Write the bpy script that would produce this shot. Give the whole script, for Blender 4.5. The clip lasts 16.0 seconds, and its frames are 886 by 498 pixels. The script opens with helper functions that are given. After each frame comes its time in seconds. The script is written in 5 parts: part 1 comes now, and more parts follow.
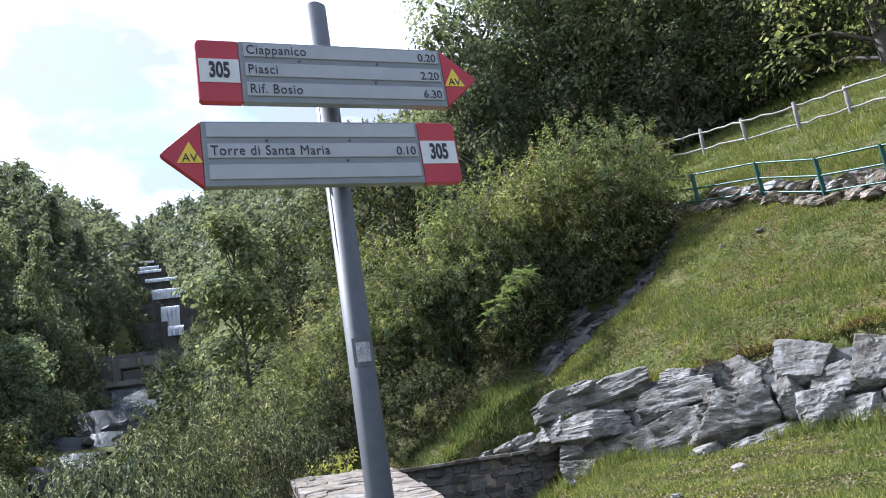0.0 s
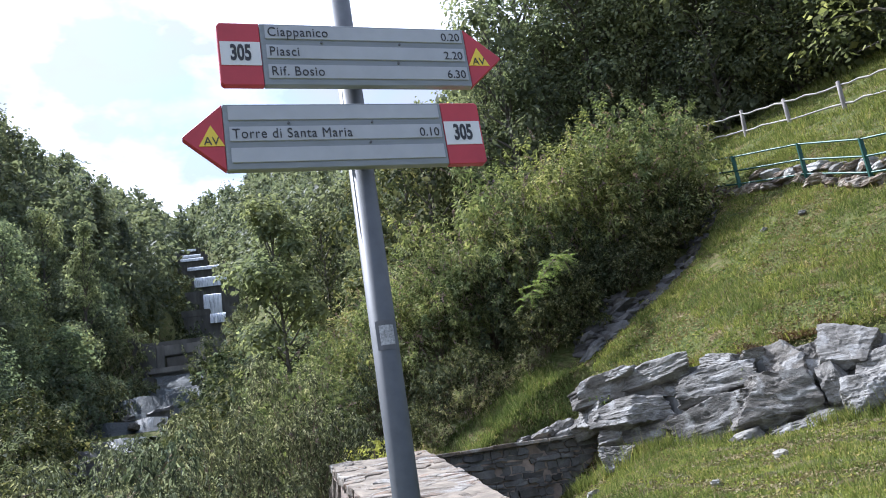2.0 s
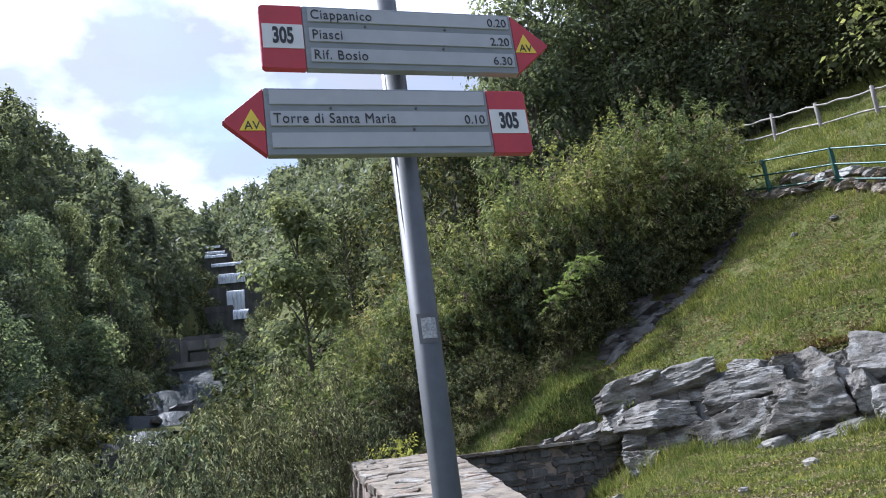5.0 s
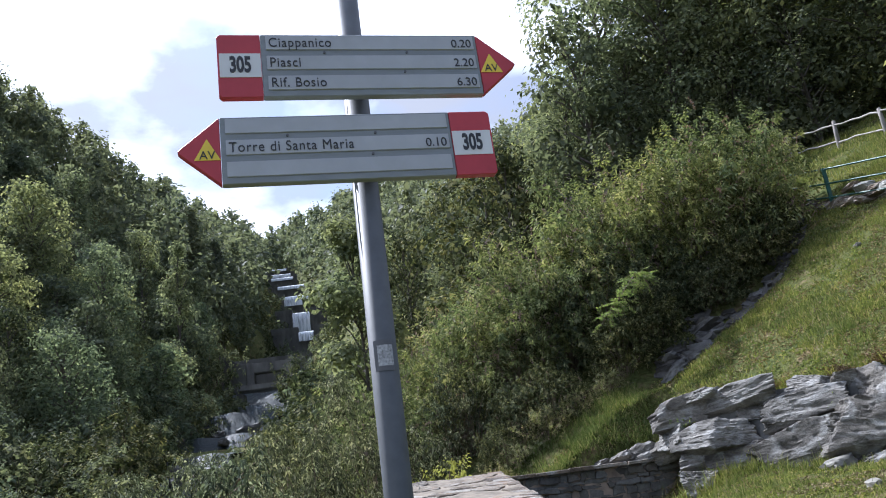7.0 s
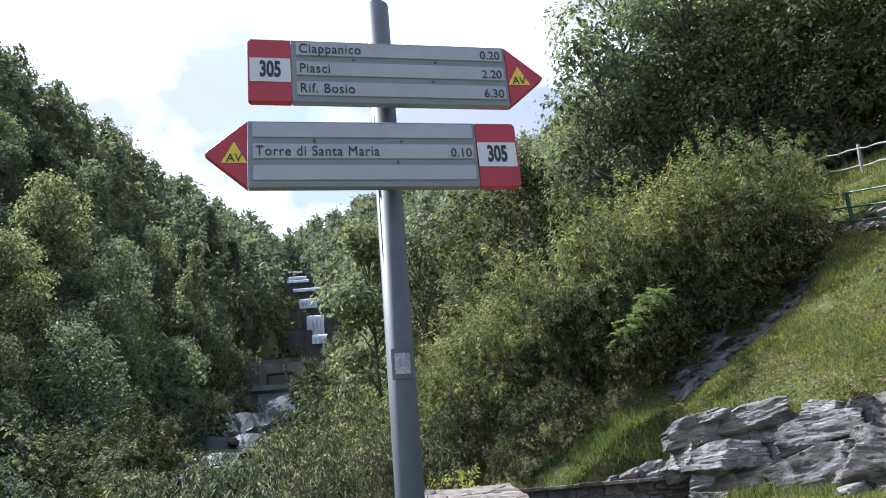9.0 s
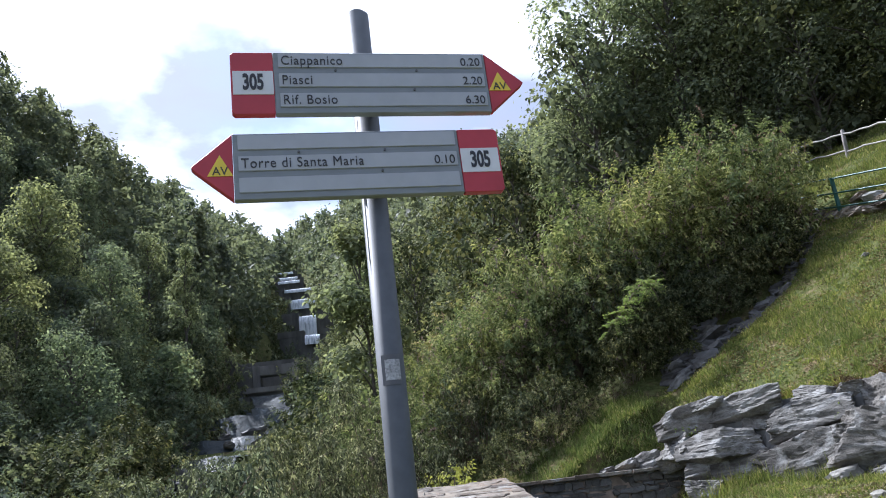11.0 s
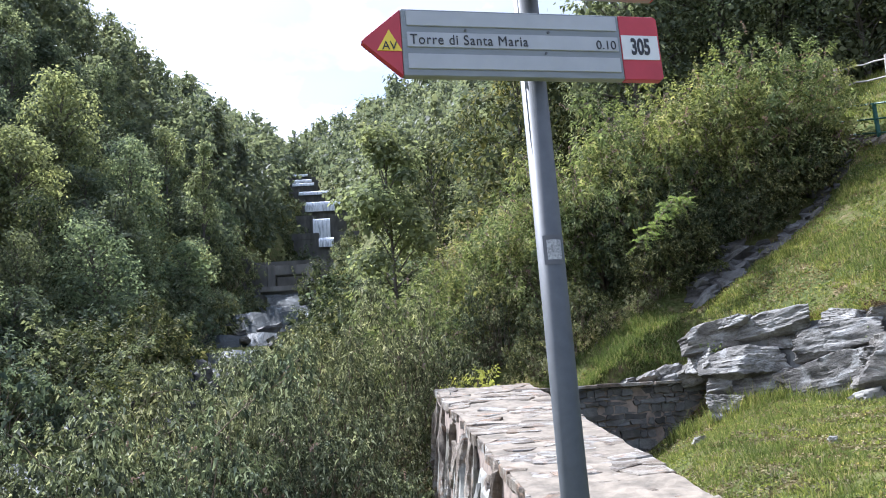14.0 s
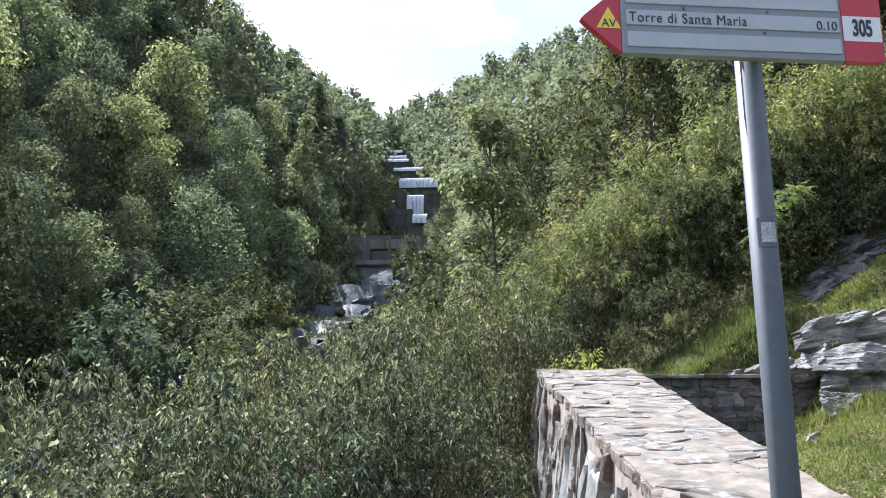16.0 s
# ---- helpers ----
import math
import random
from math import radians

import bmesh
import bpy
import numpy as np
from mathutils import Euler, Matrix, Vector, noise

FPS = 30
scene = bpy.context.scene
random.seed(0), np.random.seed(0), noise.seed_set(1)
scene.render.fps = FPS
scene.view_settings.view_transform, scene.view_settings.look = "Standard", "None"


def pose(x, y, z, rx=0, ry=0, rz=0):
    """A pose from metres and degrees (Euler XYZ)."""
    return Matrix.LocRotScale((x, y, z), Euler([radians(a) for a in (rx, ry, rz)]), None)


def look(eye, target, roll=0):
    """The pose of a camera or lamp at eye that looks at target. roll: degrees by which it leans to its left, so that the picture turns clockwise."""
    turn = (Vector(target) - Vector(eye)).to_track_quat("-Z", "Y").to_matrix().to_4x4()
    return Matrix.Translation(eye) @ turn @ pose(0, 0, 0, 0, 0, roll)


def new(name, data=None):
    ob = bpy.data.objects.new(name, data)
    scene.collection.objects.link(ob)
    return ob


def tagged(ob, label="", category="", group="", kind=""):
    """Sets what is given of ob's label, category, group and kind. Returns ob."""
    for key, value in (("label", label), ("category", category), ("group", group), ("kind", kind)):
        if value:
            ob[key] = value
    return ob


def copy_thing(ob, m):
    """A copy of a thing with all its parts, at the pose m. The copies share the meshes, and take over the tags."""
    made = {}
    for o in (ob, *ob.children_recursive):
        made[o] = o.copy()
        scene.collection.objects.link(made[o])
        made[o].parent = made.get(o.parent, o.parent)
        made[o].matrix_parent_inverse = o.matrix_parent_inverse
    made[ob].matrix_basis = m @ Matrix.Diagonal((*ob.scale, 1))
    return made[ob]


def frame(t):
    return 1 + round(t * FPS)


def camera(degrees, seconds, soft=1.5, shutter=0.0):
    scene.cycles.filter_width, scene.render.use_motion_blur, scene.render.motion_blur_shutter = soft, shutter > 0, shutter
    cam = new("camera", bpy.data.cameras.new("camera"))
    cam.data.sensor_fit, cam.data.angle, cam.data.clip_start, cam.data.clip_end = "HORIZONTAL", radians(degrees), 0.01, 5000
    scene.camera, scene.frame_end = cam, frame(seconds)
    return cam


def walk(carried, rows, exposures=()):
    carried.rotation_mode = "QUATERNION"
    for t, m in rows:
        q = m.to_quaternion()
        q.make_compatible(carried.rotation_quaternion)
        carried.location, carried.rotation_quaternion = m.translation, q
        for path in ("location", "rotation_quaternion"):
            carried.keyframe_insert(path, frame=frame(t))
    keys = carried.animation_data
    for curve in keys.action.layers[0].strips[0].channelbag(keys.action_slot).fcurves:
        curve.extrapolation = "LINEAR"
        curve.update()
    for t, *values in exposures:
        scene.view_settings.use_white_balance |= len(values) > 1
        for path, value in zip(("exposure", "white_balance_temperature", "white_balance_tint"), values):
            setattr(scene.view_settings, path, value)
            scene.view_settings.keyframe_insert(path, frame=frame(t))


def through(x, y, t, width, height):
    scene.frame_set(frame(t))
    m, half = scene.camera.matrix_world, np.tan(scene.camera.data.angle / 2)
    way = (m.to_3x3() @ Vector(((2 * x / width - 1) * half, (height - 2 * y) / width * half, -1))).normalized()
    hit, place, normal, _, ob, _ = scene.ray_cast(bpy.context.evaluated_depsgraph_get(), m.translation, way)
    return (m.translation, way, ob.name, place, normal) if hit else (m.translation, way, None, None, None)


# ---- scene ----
cam = camera(55.0, 16.0, 1.0)
PATH = [
    (0, (-0.3362, -2.5039, 1.7046), (0.0922, -0.6259, 2.2429), -9.14),
    (0.5, (-0.3515, -2.4783, 1.7039), (0.0866, -0.5994, 2.2308), -9.68),
    (1, (-0.4340, -2.4398, 1.6920), (0.0422, -0.5675, 2.2094), -10.05),
    (1.5, (-0.3948, -2.4514, 1.7056), (0.0224, -0.5627, 2.2143), -9.75),
    (2, (-0.2973, -2.4816, 1.6956), (0.0398, -0.5804, 2.2171), -8.87),
    (2.5, (-0.2306, -2.4976, 1.6955), (0.0696, -0.5928, 2.2260), -9.25),
    (3, (-0.2253, -2.4788, 1.6996), (0.0520, -0.5713, 2.2327), -9.16),
    (5.3, (-0.3456, -2.3963, 1.6990), (-0.0491, -0.4911, 2.2300), -6.79),
    (5.5, (-0.3070, -2.3934, 1.7143), (0.0010, -0.5122, 2.3196), -6.36),
    (6, (-0.2058, -2.3955, 1.6932), (0.0660, -0.5152, 2.3182), -5.86),
    (6.5, (-0.1239, -2.3969, 1.6888), (0.0910, -0.5048, 2.3002), -6.12),
    (7, (-0.0914, -2.3914, 1.6912), (0.0514, -0.4860, 2.2821), -7.63),
    (7.5, (-0.0698, -2.3890, 1.6894), (0.0736, -0.4834, 2.2794), -7.93),
    (8, (-0.0645, -2.3754, 1.6920), (0.0733, -0.4662, 2.2716), -7.96),
    (8.5, (-0.0670, -2.3818, 1.6946), (0.0685, -0.4792, 2.2961), -7.17),
    (9, (-0.1025, -2.3960, 1.6958), (0.0035, -0.4953, 2.3093), -5.05),
    (9.2, (-0.1136, -2.4025, 1.6976), (-0.0182, -0.5031, 2.3167), -4.66),
    (11.3, (-0.0812, -2.4313, 1.7081), (0.0373, -0.5257, 2.3037), -7.47),
    (11.5, (-0.0754, -2.4056, 1.7062), (0.0215, -0.4862, 2.2597), -7.99),
    (12, (-0.1279, -2.3727, 1.6909), (-0.1566, -0.4269, 2.1526), -7.80),
    (12.5, (-0.2713, -2.3989, 1.7130), (-0.3730, -0.4558, 2.1757), -9.74),
    (13, (-0.3237, -2.4682, 1.7511), (-0.1331, -0.5380, 2.2390), -12.31),
    (13.5, (-0.4080, -2.4562, 1.6799), (-0.2657, -0.5159, 2.1434), -6.24),
    (14, (-0.4521, -2.4401, 1.6635), (-0.3693, -0.4826, 2.0652), -3.74),
    (14.5, (-0.4553, -2.4401, 1.6424), (-0.6191, -0.4811, 2.0107), -1.72),
    (15, (-0.5772, -2.4560, 1.6520), (-0.6941, -0.4932, 2.0179), -3.70),
    (15.5, (-0.6754, -2.5228, 1.6498), (-0.8888, -0.5688, 2.0193), -1.68),
    (16, (-0.7374, -2.4802, 1.6528), (-0.8669, -0.5173, 2.0136), -0.13),
]
walk(cam, [(t, look(eye, target, roll)) for t, eye, target, roll in PATH], [(0, 1.24, 5350, 16), (3, 1.25, 5350, 16), (5.5, 0.95, 5350, 16), (6.5, 0.93, 5350, 16), (9, 1.12, 5350, 16), (11.5, 0.98, 5350, 16), (12.5, 1.12, 5350, 16), (13.1, 1.10, 5350, 16), (13.5, 1.36, 5350, 16), (14.5, 1.54, 5350, 16), (16, 1.53, 5350, 16)])

# ---- world, sun, exposure ----
SUN_AZ, SUN_EL = 43.0, 48.0          # degrees left of the valley's line, degrees up
sun_dir = Vector((-math.sin(radians(SUN_AZ)) * math.cos(radians(SUN_EL)), math.cos(radians(SUN_AZ)) * math.cos(radians(SUN_EL)), math.sin(radians(SUN_EL))))
lamp = bpy.data.lights.new("sun", "SUN")
lamp.energy, lamp.angle, lamp.color = 5.0, radians(0.53), (1.0, 0.94, 0.84)
sun = new("sun", lamp)
sun.matrix_world = look(sun_dir * 300, (0, 0, 0))

world = bpy.data.worlds.new("world")
scene.world = world
world.use_nodes = True
wn, wl = world.node_tree.nodes, world.node_tree.links
wn.clear()
out = wn.new("ShaderNodeOutputWorld")
sky = wn.new("ShaderNodeTexSky")
sky.sky_type = "NISHITA"
sky.sun_disc = False
sky.sun_elevation, sky.sun_rotation = radians(SUN_EL), radians(-SUN_AZ)
sky.altitude, sky.air_density, sky.dust_density = 800, 1.0, 2.0
bg = wn.new("ShaderNodeBackground")
bg.inputs["Strength"].default_value = 0.115
cloud_bg = wn.new("ShaderNodeBackground")
cloud_bg.inputs["Color"].default_value = (1.0, 1.0, 1.02, 1)
coord = wn.new("ShaderNodeTexCoord")
stretch = wn.new("ShaderNodeMapping")
stretch.inputs["Scale"].default_value = (1.0, 1.0, 1.9)
stretch.inputs["Location"].default_value = (0.35, 0.2, 0.1)
cloud_noise = wn.new("ShaderNodeTexNoise")
cloud_noise.inputs["Scale"].default_value = 2.3
cloud_noise.inputs["Detail"].default_value = 6
cloud_noise.inputs["Roughness"].default_value = 0.5
cloud_ramp = wn.new("ShaderNodeValToRGB")
cloud_ramp.color_ramp.elements[0].position, cloud_ramp.color_ramp.elements[0].color = 0.38, (0.12, 0.12, 0.12, 1)
cloud_ramp.color_ramp.elements[1].position, cloud_ramp.color_ramp.elements[1].color = 0.55, (1, 1, 1, 1)
mix_sky = wn.new("ShaderNodeMixShader")
wl.new(coord.outputs["Generated"], stretch.inputs["Vector"])
wl.new(stretch.outputs["Vector"], cloud_noise.inputs["Vector"])
wl.new(cloud_noise.outputs["Fac"], cloud_ramp.inputs["Fac"])
wl.new(sky.outputs["Color"], bg.inputs["Color"])
wl.new(cloud_ramp.outputs["Color"], mix_sky.inputs["Fac"])
wl.new(bg.outputs["Background"], mix_sky.inputs[1])
wl.new(cloud_bg.outputs["Background"], mix_sky.inputs[2])
# thin cloud is brighter towards the sun
toward = wn.new("ShaderNodeVectorMath")
toward.operation = "DOT_PRODUCT"
toward.inputs[1].default_value = sun_dir
glow = wn.new("ShaderNodeMapRange")
glow.inputs["From Min"].default_value, glow.inputs["From Max"].default_value = -0.3, 0.9
glow.inputs["To Min"].default_value, glow.inputs["To Max"].default_value = 0.20, 1.15
wl.new(coord.outputs["Generated"], toward.inputs[0])
wl.new(toward.outputs["Value"], glow.inputs["Value"])
billow = wn.new("ShaderNodeTexNoise")
billow.inputs["Scale"].default_value, billow.inputs["Detail"].default_value = 3.4, 7
thick = wn.new("ShaderNodeMapRange")
thick.inputs["From Min"].default_value, thick.inputs["From Max"].default_value = 0.40, 0.53
thick.inputs["To Min"].default_value, thick.inputs["To Max"].default_value = 0.36, 1.0
shade = wn.new("ShaderNodeMath")
shade.operation = "MULTIPLY"
wl.new(stretch.outputs["Vector"], billow.inputs["Vector"])
wl.new(billow.outputs["Fac"], thick.inputs["Value"])
wl.new(glow.outputs["Result"], shade.inputs[0])
wl.new(thick.outputs["Result"], shade.inputs[1])
wl.new(shade.outputs["Value"], cloud_bg.inputs["Strength"])
wl.new(mix_sky.outputs["Shader"], out.inputs["Surface"])


# ---- materials ----
def base_material(name, rough=0.8, metal=0.0):
    m = bpy.data.materials.new(name)
    m.use_nodes = True
    b = m.node_tree.nodes["Principled BSDF"]
    b.inputs["Roughness"].default_value = rough
    b.inputs["Metallic"].default_value = metal
    return m, m.node_tree.nodes, m.node_tree.links, b


def noise_node(n, l, scale, detail=5, rough=0.55, stretch=None, distort=0.0):
    c = n.new("ShaderNodeTexCoord")
    t = n.new("ShaderNodeTexNoise")
    t.inputs["Scale"].default_value, t.inputs["Detail"].default_value, t.inputs["Roughness"].default_value = scale, detail, rough
    t.inputs["Distortion"].default_value = distort
    if stretch:
        s = n.new("ShaderNodeMapping")
        s.inputs["Scale"].default_value = stretch
        l.new(c.outputs["Object"], s.inputs["Vector"])
        l.new(s.outputs["Vector"], t.inputs["Vector"])
    else:
        l.new(c.outputs["Object"], t.inputs["Vector"])
    return t


def ramp_node(n, l, source, stops):
    r = n.new("ShaderNodeValToRGB")
    e = r.color_ramp.elements
    while len(e) < len(stops):
        e.new(0.5)
    for k, (p, c) in enumerate(stops):
        e[k].position, e[k].color = p, (*c, 1)
    l.new(source, r.inputs["Fac"])
    return r


def mix_node(n, l, fac, a, b, mode="MIX"):
    m = n.new("ShaderNodeMix")
    m.data_type, m.blend_type = "RGBA", mode
    for socket, value in ((m.inputs[0], fac), (m.inputs[6], a), (m.inputs[7], b)):
        if isinstance(value, (int, float)):
            socket.default_value = value
        elif isinstance(value, tuple):
            socket.default_value = (*value, 1)
        else:
            l.new(value, socket)
    return m.outputs[2]


def bump_node(n, l, b, height, strength=0.4, distance=0.02):
    k = n.new("ShaderNodeBump")
    k.inputs["Strength"].default_value, k.inputs["Distance"].default_value = strength, distance
    l.new(height, k.inputs["Height"])
    l.new(k.outputs["Normal"], b.inputs["Normal"])


def leaf_material(name, dark, light, dry=None, patch=0.6, through=0.4, rough=0.55, gloss=0.1):
    """Leaves: every leaf its own shade, larger drifts of colour over the plant, and sunlight passing through the blade."""
    m, n, l, b = base_material(name, rough)
    b.inputs["Specular IOR Level"].default_value = gloss
    geo = n.new("ShaderNodeNewGeometry")
    info = n.new("ShaderNodeObjectInfo")
    # dry is the palest leaf; on buddleia it paints sun glints
    each = ramp_node(n, l, geo.outputs["Random Per Island"], [(0.0, dark), (0.75, light), (1.0, dry or light)])
    drift = noise_node(n, l, patch, 3)
    tone = ramp_node(n, l, drift.outputs["Fac"], [(0.3, (0.72, 0.78, 0.75)), (0.7, (1.2, 1.15, 0.95))])
    col = mix_node(n, l, 1.0, each.outputs["Color"], tone.outputs["Color"], "MULTIPLY")
    tree = ramp_node(n, l, info.outputs["Random"], [(0.0, (0.78, 0.86, 0.88)), (0.5, (1.0, 1.0, 0.97)), (1.0, (1.18, 1.12, 0.9))])
    col = mix_node(n, l, 1.0, col, tree.outputs["Color"], "MULTIPLY")
    l.new(col, b.inputs["Base Color"])
    tr = n.new("ShaderNodeBsdfTranslucent")
    warm = mix_node(n, l, 1.0, col, (1.2, 1.24, 0.88), "MULTIPLY")
    l.new(warm, tr.inputs["Color"])
    mx = n.new("ShaderNodeMixShader")
    mx.inputs["Fac"].default_value = through
    l.new(b.outputs["BSDF"], mx.inputs[1])
    l.new(tr.outputs["BSDF"], mx.inputs[2])
    l.new(mx.outputs["Shader"], n["Material Output"].inputs["Surface"])
    return m


def stone_material(name, stops, scale=3.0, layers=(1, 1, 6), rough=0.75, bump=0.6, distance=0.03, flakes=None, each=1.0, rust=None):
    """Schist: thin bands along the layers, blotches, and a tone of its own for each stone."""
    m, n, l, b = base_material(name, rough)
    band = noise_node(n, l, scale, 8, 0.62, layers, 0.6)
    blotch = noise_node(n, l, scale * 0.7, 4)
    col = ramp_node(n, l, band.outputs["Fac"], stops).outputs["Color"]
    dirt = ramp_node(n, l, blotch.outputs["Fac"], [(0.35, (0.62, 0.6, 0.58)), (0.62, (1.08, 1.08, 1.08))])
    col = mix_node(n, l, 1.0, col, dirt.outputs["Color"], "MULTIPLY")
    info = n.new("ShaderNodeObjectInfo")
    tone = ramp_node(n, l, info.outputs["Random"], [(0.0, (0.55, 0.53, 0.52)), (0.35, (0.86, 0.80, 0.72)), (0.7, (1.02, 1.02, 1.02)), (1.0, (1.3, 1.29, 1.28))])
    col = mix_node(n, l, each, col, tone.outputs["Color"], "MULTIPLY")
    if flakes:
        fl = noise_node(n, l, scale * 0.75, 6, 0.6, (1.0, 1.8, 1.8), 1.0)
        mask = ramp_node(n, l, fl.outputs["Fac"], [(0.50, (0, 0, 0)), (0.64, (1, 1, 1))])
        col = mix_node(n, l, mask.outputs["Color"], col, flakes)
    if rust:
        ru = noise_node(n, l, scale * 1.1, 5, 0.6, (1.0, 1.5, 1.5), 0.8)
        mask = ramp_node(n, l, ru.outputs["Fac"], [(0.54, (0, 0, 0)), (0.68, (0.75, 0.75, 0.75))])
        col = mix_node(n, l, mask.outputs["Color"], col, rust)
    grit = noise_node(n, l, scale * 9, 6, 0.7)
    speck = ramp_node(n, l, grit.outputs["Fac"], [(0.32, (0.62, 0.61, 0.60)), (0.5, (1, 1, 1)), (0.7, (1.15, 1.15, 1.14))])
    col = mix_node(n, l, 1.0, col, speck.outputs["Color"], "MULTIPLY")
    l.new(col, b.inputs["Base Color"])
    height = mix_node(n, l, 0.45, band.outputs["Fac"], grit.outputs["Fac"])
    bump_node(n, l, b, height, bump, distance)
    return m


def plain_material(name, colour, rough=0.6, metal=0.0, vary=0.15, scale=8.0, bump=0.0, stretch=None):
    m, n, l, b = base_material(name, rough, metal)
    t = noise_node(n, l, scale, 6, 0.6, stretch)
    lo, hi = tuple(c * (1 - vary) for c in colour), tuple(min(1.0, c * (1 + vary)) for c in colour)
    l.new(ramp_node(n, l, t.outputs["Fac"], [(0.3, lo), (0.7, hi)]).outputs["Color"], b.inputs["Base Color"])
    if bump:
        bump_node(n, l, b, t.outputs["Fac"], bump, 0.01)
    return m


M_STEEL = plain_material("galvanised_steel", (0.068, 0.075, 0.083), 0.6, 0.0, 0.14, 30)
M_BRACKET = plain_material("bracket_steel", (0.30, 0.32, 0.34), 0.45, 0.7, 0.1, 30)
M_ALU = plain_material("grey_aluminium", (0.235, 0.252, 0.268), 0.6, 0.15, 0.1, 14, 0, (1, 1, 6))
M_SLAT = plain_material("pale_slat", (0.40, 0.41, 0.44), 0.55, 0.0, 0.09, 10)
M_RED = plain_material("red_sheet", (0.43, 0.042, 0.058), 0.5, 0.0, 0.14, 9)
M_WHITE = plain_material("white_sheet", (0.66, 0.66, 0.67), 0.5, 0.0, 0.05, 9)
M_YELLOW = plain_material("yellow_sheet", (0.78, 0.58, 0.05), 0.5, 0.0, 0.06, 9)
M_INK = plain_material("black_ink", (0.03, 0.03, 0.035), 0.5, 0.0, 0.1, 9)
M_TAPE = plain_material("dark_tape", (0.10, 0.10, 0.11), 0.5, 0.0, 0.15, 20)
M_STICKER = plain_material("grey_sticker", (0.33, 0.33, 0.34), 0.5, 0.0, 0.55, 190)
M_GREEN = plain_material("green_paint", (0.014, 0.070, 0.050), 0.45, 0.1, 0.15, 12)
M_POSTWOOD = plain_material("weathered_wood", (0.22, 0.20, 0.18), 0.85, 0.0, 0.3, 6, 0.5, (4, 4, 1))
M_RAILWOOD = plain_material("bleached_wood", (0.33, 0.31, 0.28), 0.85, 0.0, 0.25, 6, 0.5)
M_BARK = plain_material("bark", (0.10, 0.085, 0.07), 0.9, 0.0, 0.35, 9, 0.7, (3, 3, 1))
M_TWIG = plain_material("twig", (0.16, 0.12, 0.08), 0.9, 0.0, 0.3, 9)
M_CONCRETE = plain_material("stained_concrete", (0.16, 0.152, 0.135), 0.85, 0.0, 0.55, 0.9, 0.3, (1, 1, 0.3))
M_DAM = plain_material("wet_dark_concrete", (0.085, 0.082, 0.072), 0.8, 0.0, 0.55, 0.9, 0.3, (1, 1, 0.35))
M_MORTAR = plain_material("earthy_mortar", (0.24, 0.19, 0.15), 0.95, 0.0, 0.4, 5, 0.8)
M_TOPMORTAR = plain_material("beige_mortar", (0.185, 0.155, 0.115), 0.95, 0.0, 0.45, 5, 1.0)
M_SCHIST = stone_material("pale_schist", [(0.30, (0.055, 0.039, 0.026)), (0.42, (0.125, 0.097, 0.068)), (0.55, (0.20, 0.172, 0.132)), (0.72, (0.275, 0.255, 0.212))], 2.4, (0.9, 2.6, 2.6), 0.85, 0.9, 0.06, (0.33, 0.317, 0.28), 1.0, (0.24, 0.145, 0.08))
M_SLAB = stone_material("grey_slab", [(0.3, (0.18, 0.178, 0.155)), (0.5, (0.27, 0.268, 0.238)), (0.75, (0.36, 0.358, 0.322))], 1.6, (1, 1, 1.6), 0.7, 0.3, 0.01)
M_BOULDER = stone_material("layered_rock", [(0.30, (0.036, 0.033, 0.029)), (0.42, (0.105, 0.10, 0.088)), (0.56, (0.19, 0.183, 0.166)), (0.72, (0.325, 0.32, 0.295))], 2.2, (1.0, 1.0, 4.5), 0.8, 0.9, 0.04, (0.28, 0.278, 0.262), 0.8)
M_GREYMORTAR = plain_material("smooth_grey_mortar", (0.135, 0.135, 0.126), 0.9, 0.0, 0.35, 3, 0.6)
# runnel stone darkened so that its colour carries the gully's shade
M_RUNNEL = stone_material("shade_grey_runnel_stone", [(0.3, (0.05, 0.048, 0.044)), (0.5, (0.10, 0.098, 0.092)), (0.78, (0.19, 0.186, 0.178))], 2.2, (1, 1, 2))
# grey stone with the shade of the wall's face put into its colour
M_SHADESTONE = stone_material("shade_dark_wall_stone", [(0.3, (0.07, 0.07, 0.066)), (0.5, (0.125, 0.125, 0.118)), (0.75, (0.20, 0.20, 0.19))], 3.0, (1, 1, 4))
M_RIVERROCK = stone_material("river_rock", [(0.3, (0.05, 0.05, 0.048)), (0.5, (0.10, 0.10, 0.095)), (0.8, (0.20, 0.195, 0.185))], 0.6, (1, 1, 2))

# very dark leaf colour that stands in for foliage in shade
L_SHADED = leaf_material("shaded_leaf", (0.032, 0.04, 0.024), (0.11, 0.122, 0.071), (0.30, 0.285, 0.171), 0.9, 0.22, 0.8, 0.06)
# olive leaf, paled further to stand in for sunlight on the crest
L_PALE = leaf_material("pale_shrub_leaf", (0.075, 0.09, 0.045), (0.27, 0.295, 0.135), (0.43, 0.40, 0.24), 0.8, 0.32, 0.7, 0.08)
L_HERB = leaf_material("herb_leaf", (0.17, 0.175, 0.10), (0.29, 0.29, 0.16), (0.38, 0.29, 0.26), 0.9, 0.4)
# greyed towards haze; the palest stop paints sunlit sparkle on single leaves
L_BUDDLEIA = leaf_material("buddleia_leaf", (0.034, 0.039, 0.028), (0.158, 0.17, 0.115), (0.53, 0.52, 0.40), 0.8, 0.28, 0.7, 0.07)
# tree, bright and far greens are greyed and paled to carry haze
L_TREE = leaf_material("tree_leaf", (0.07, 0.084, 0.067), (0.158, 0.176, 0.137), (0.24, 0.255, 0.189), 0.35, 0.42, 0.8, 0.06)
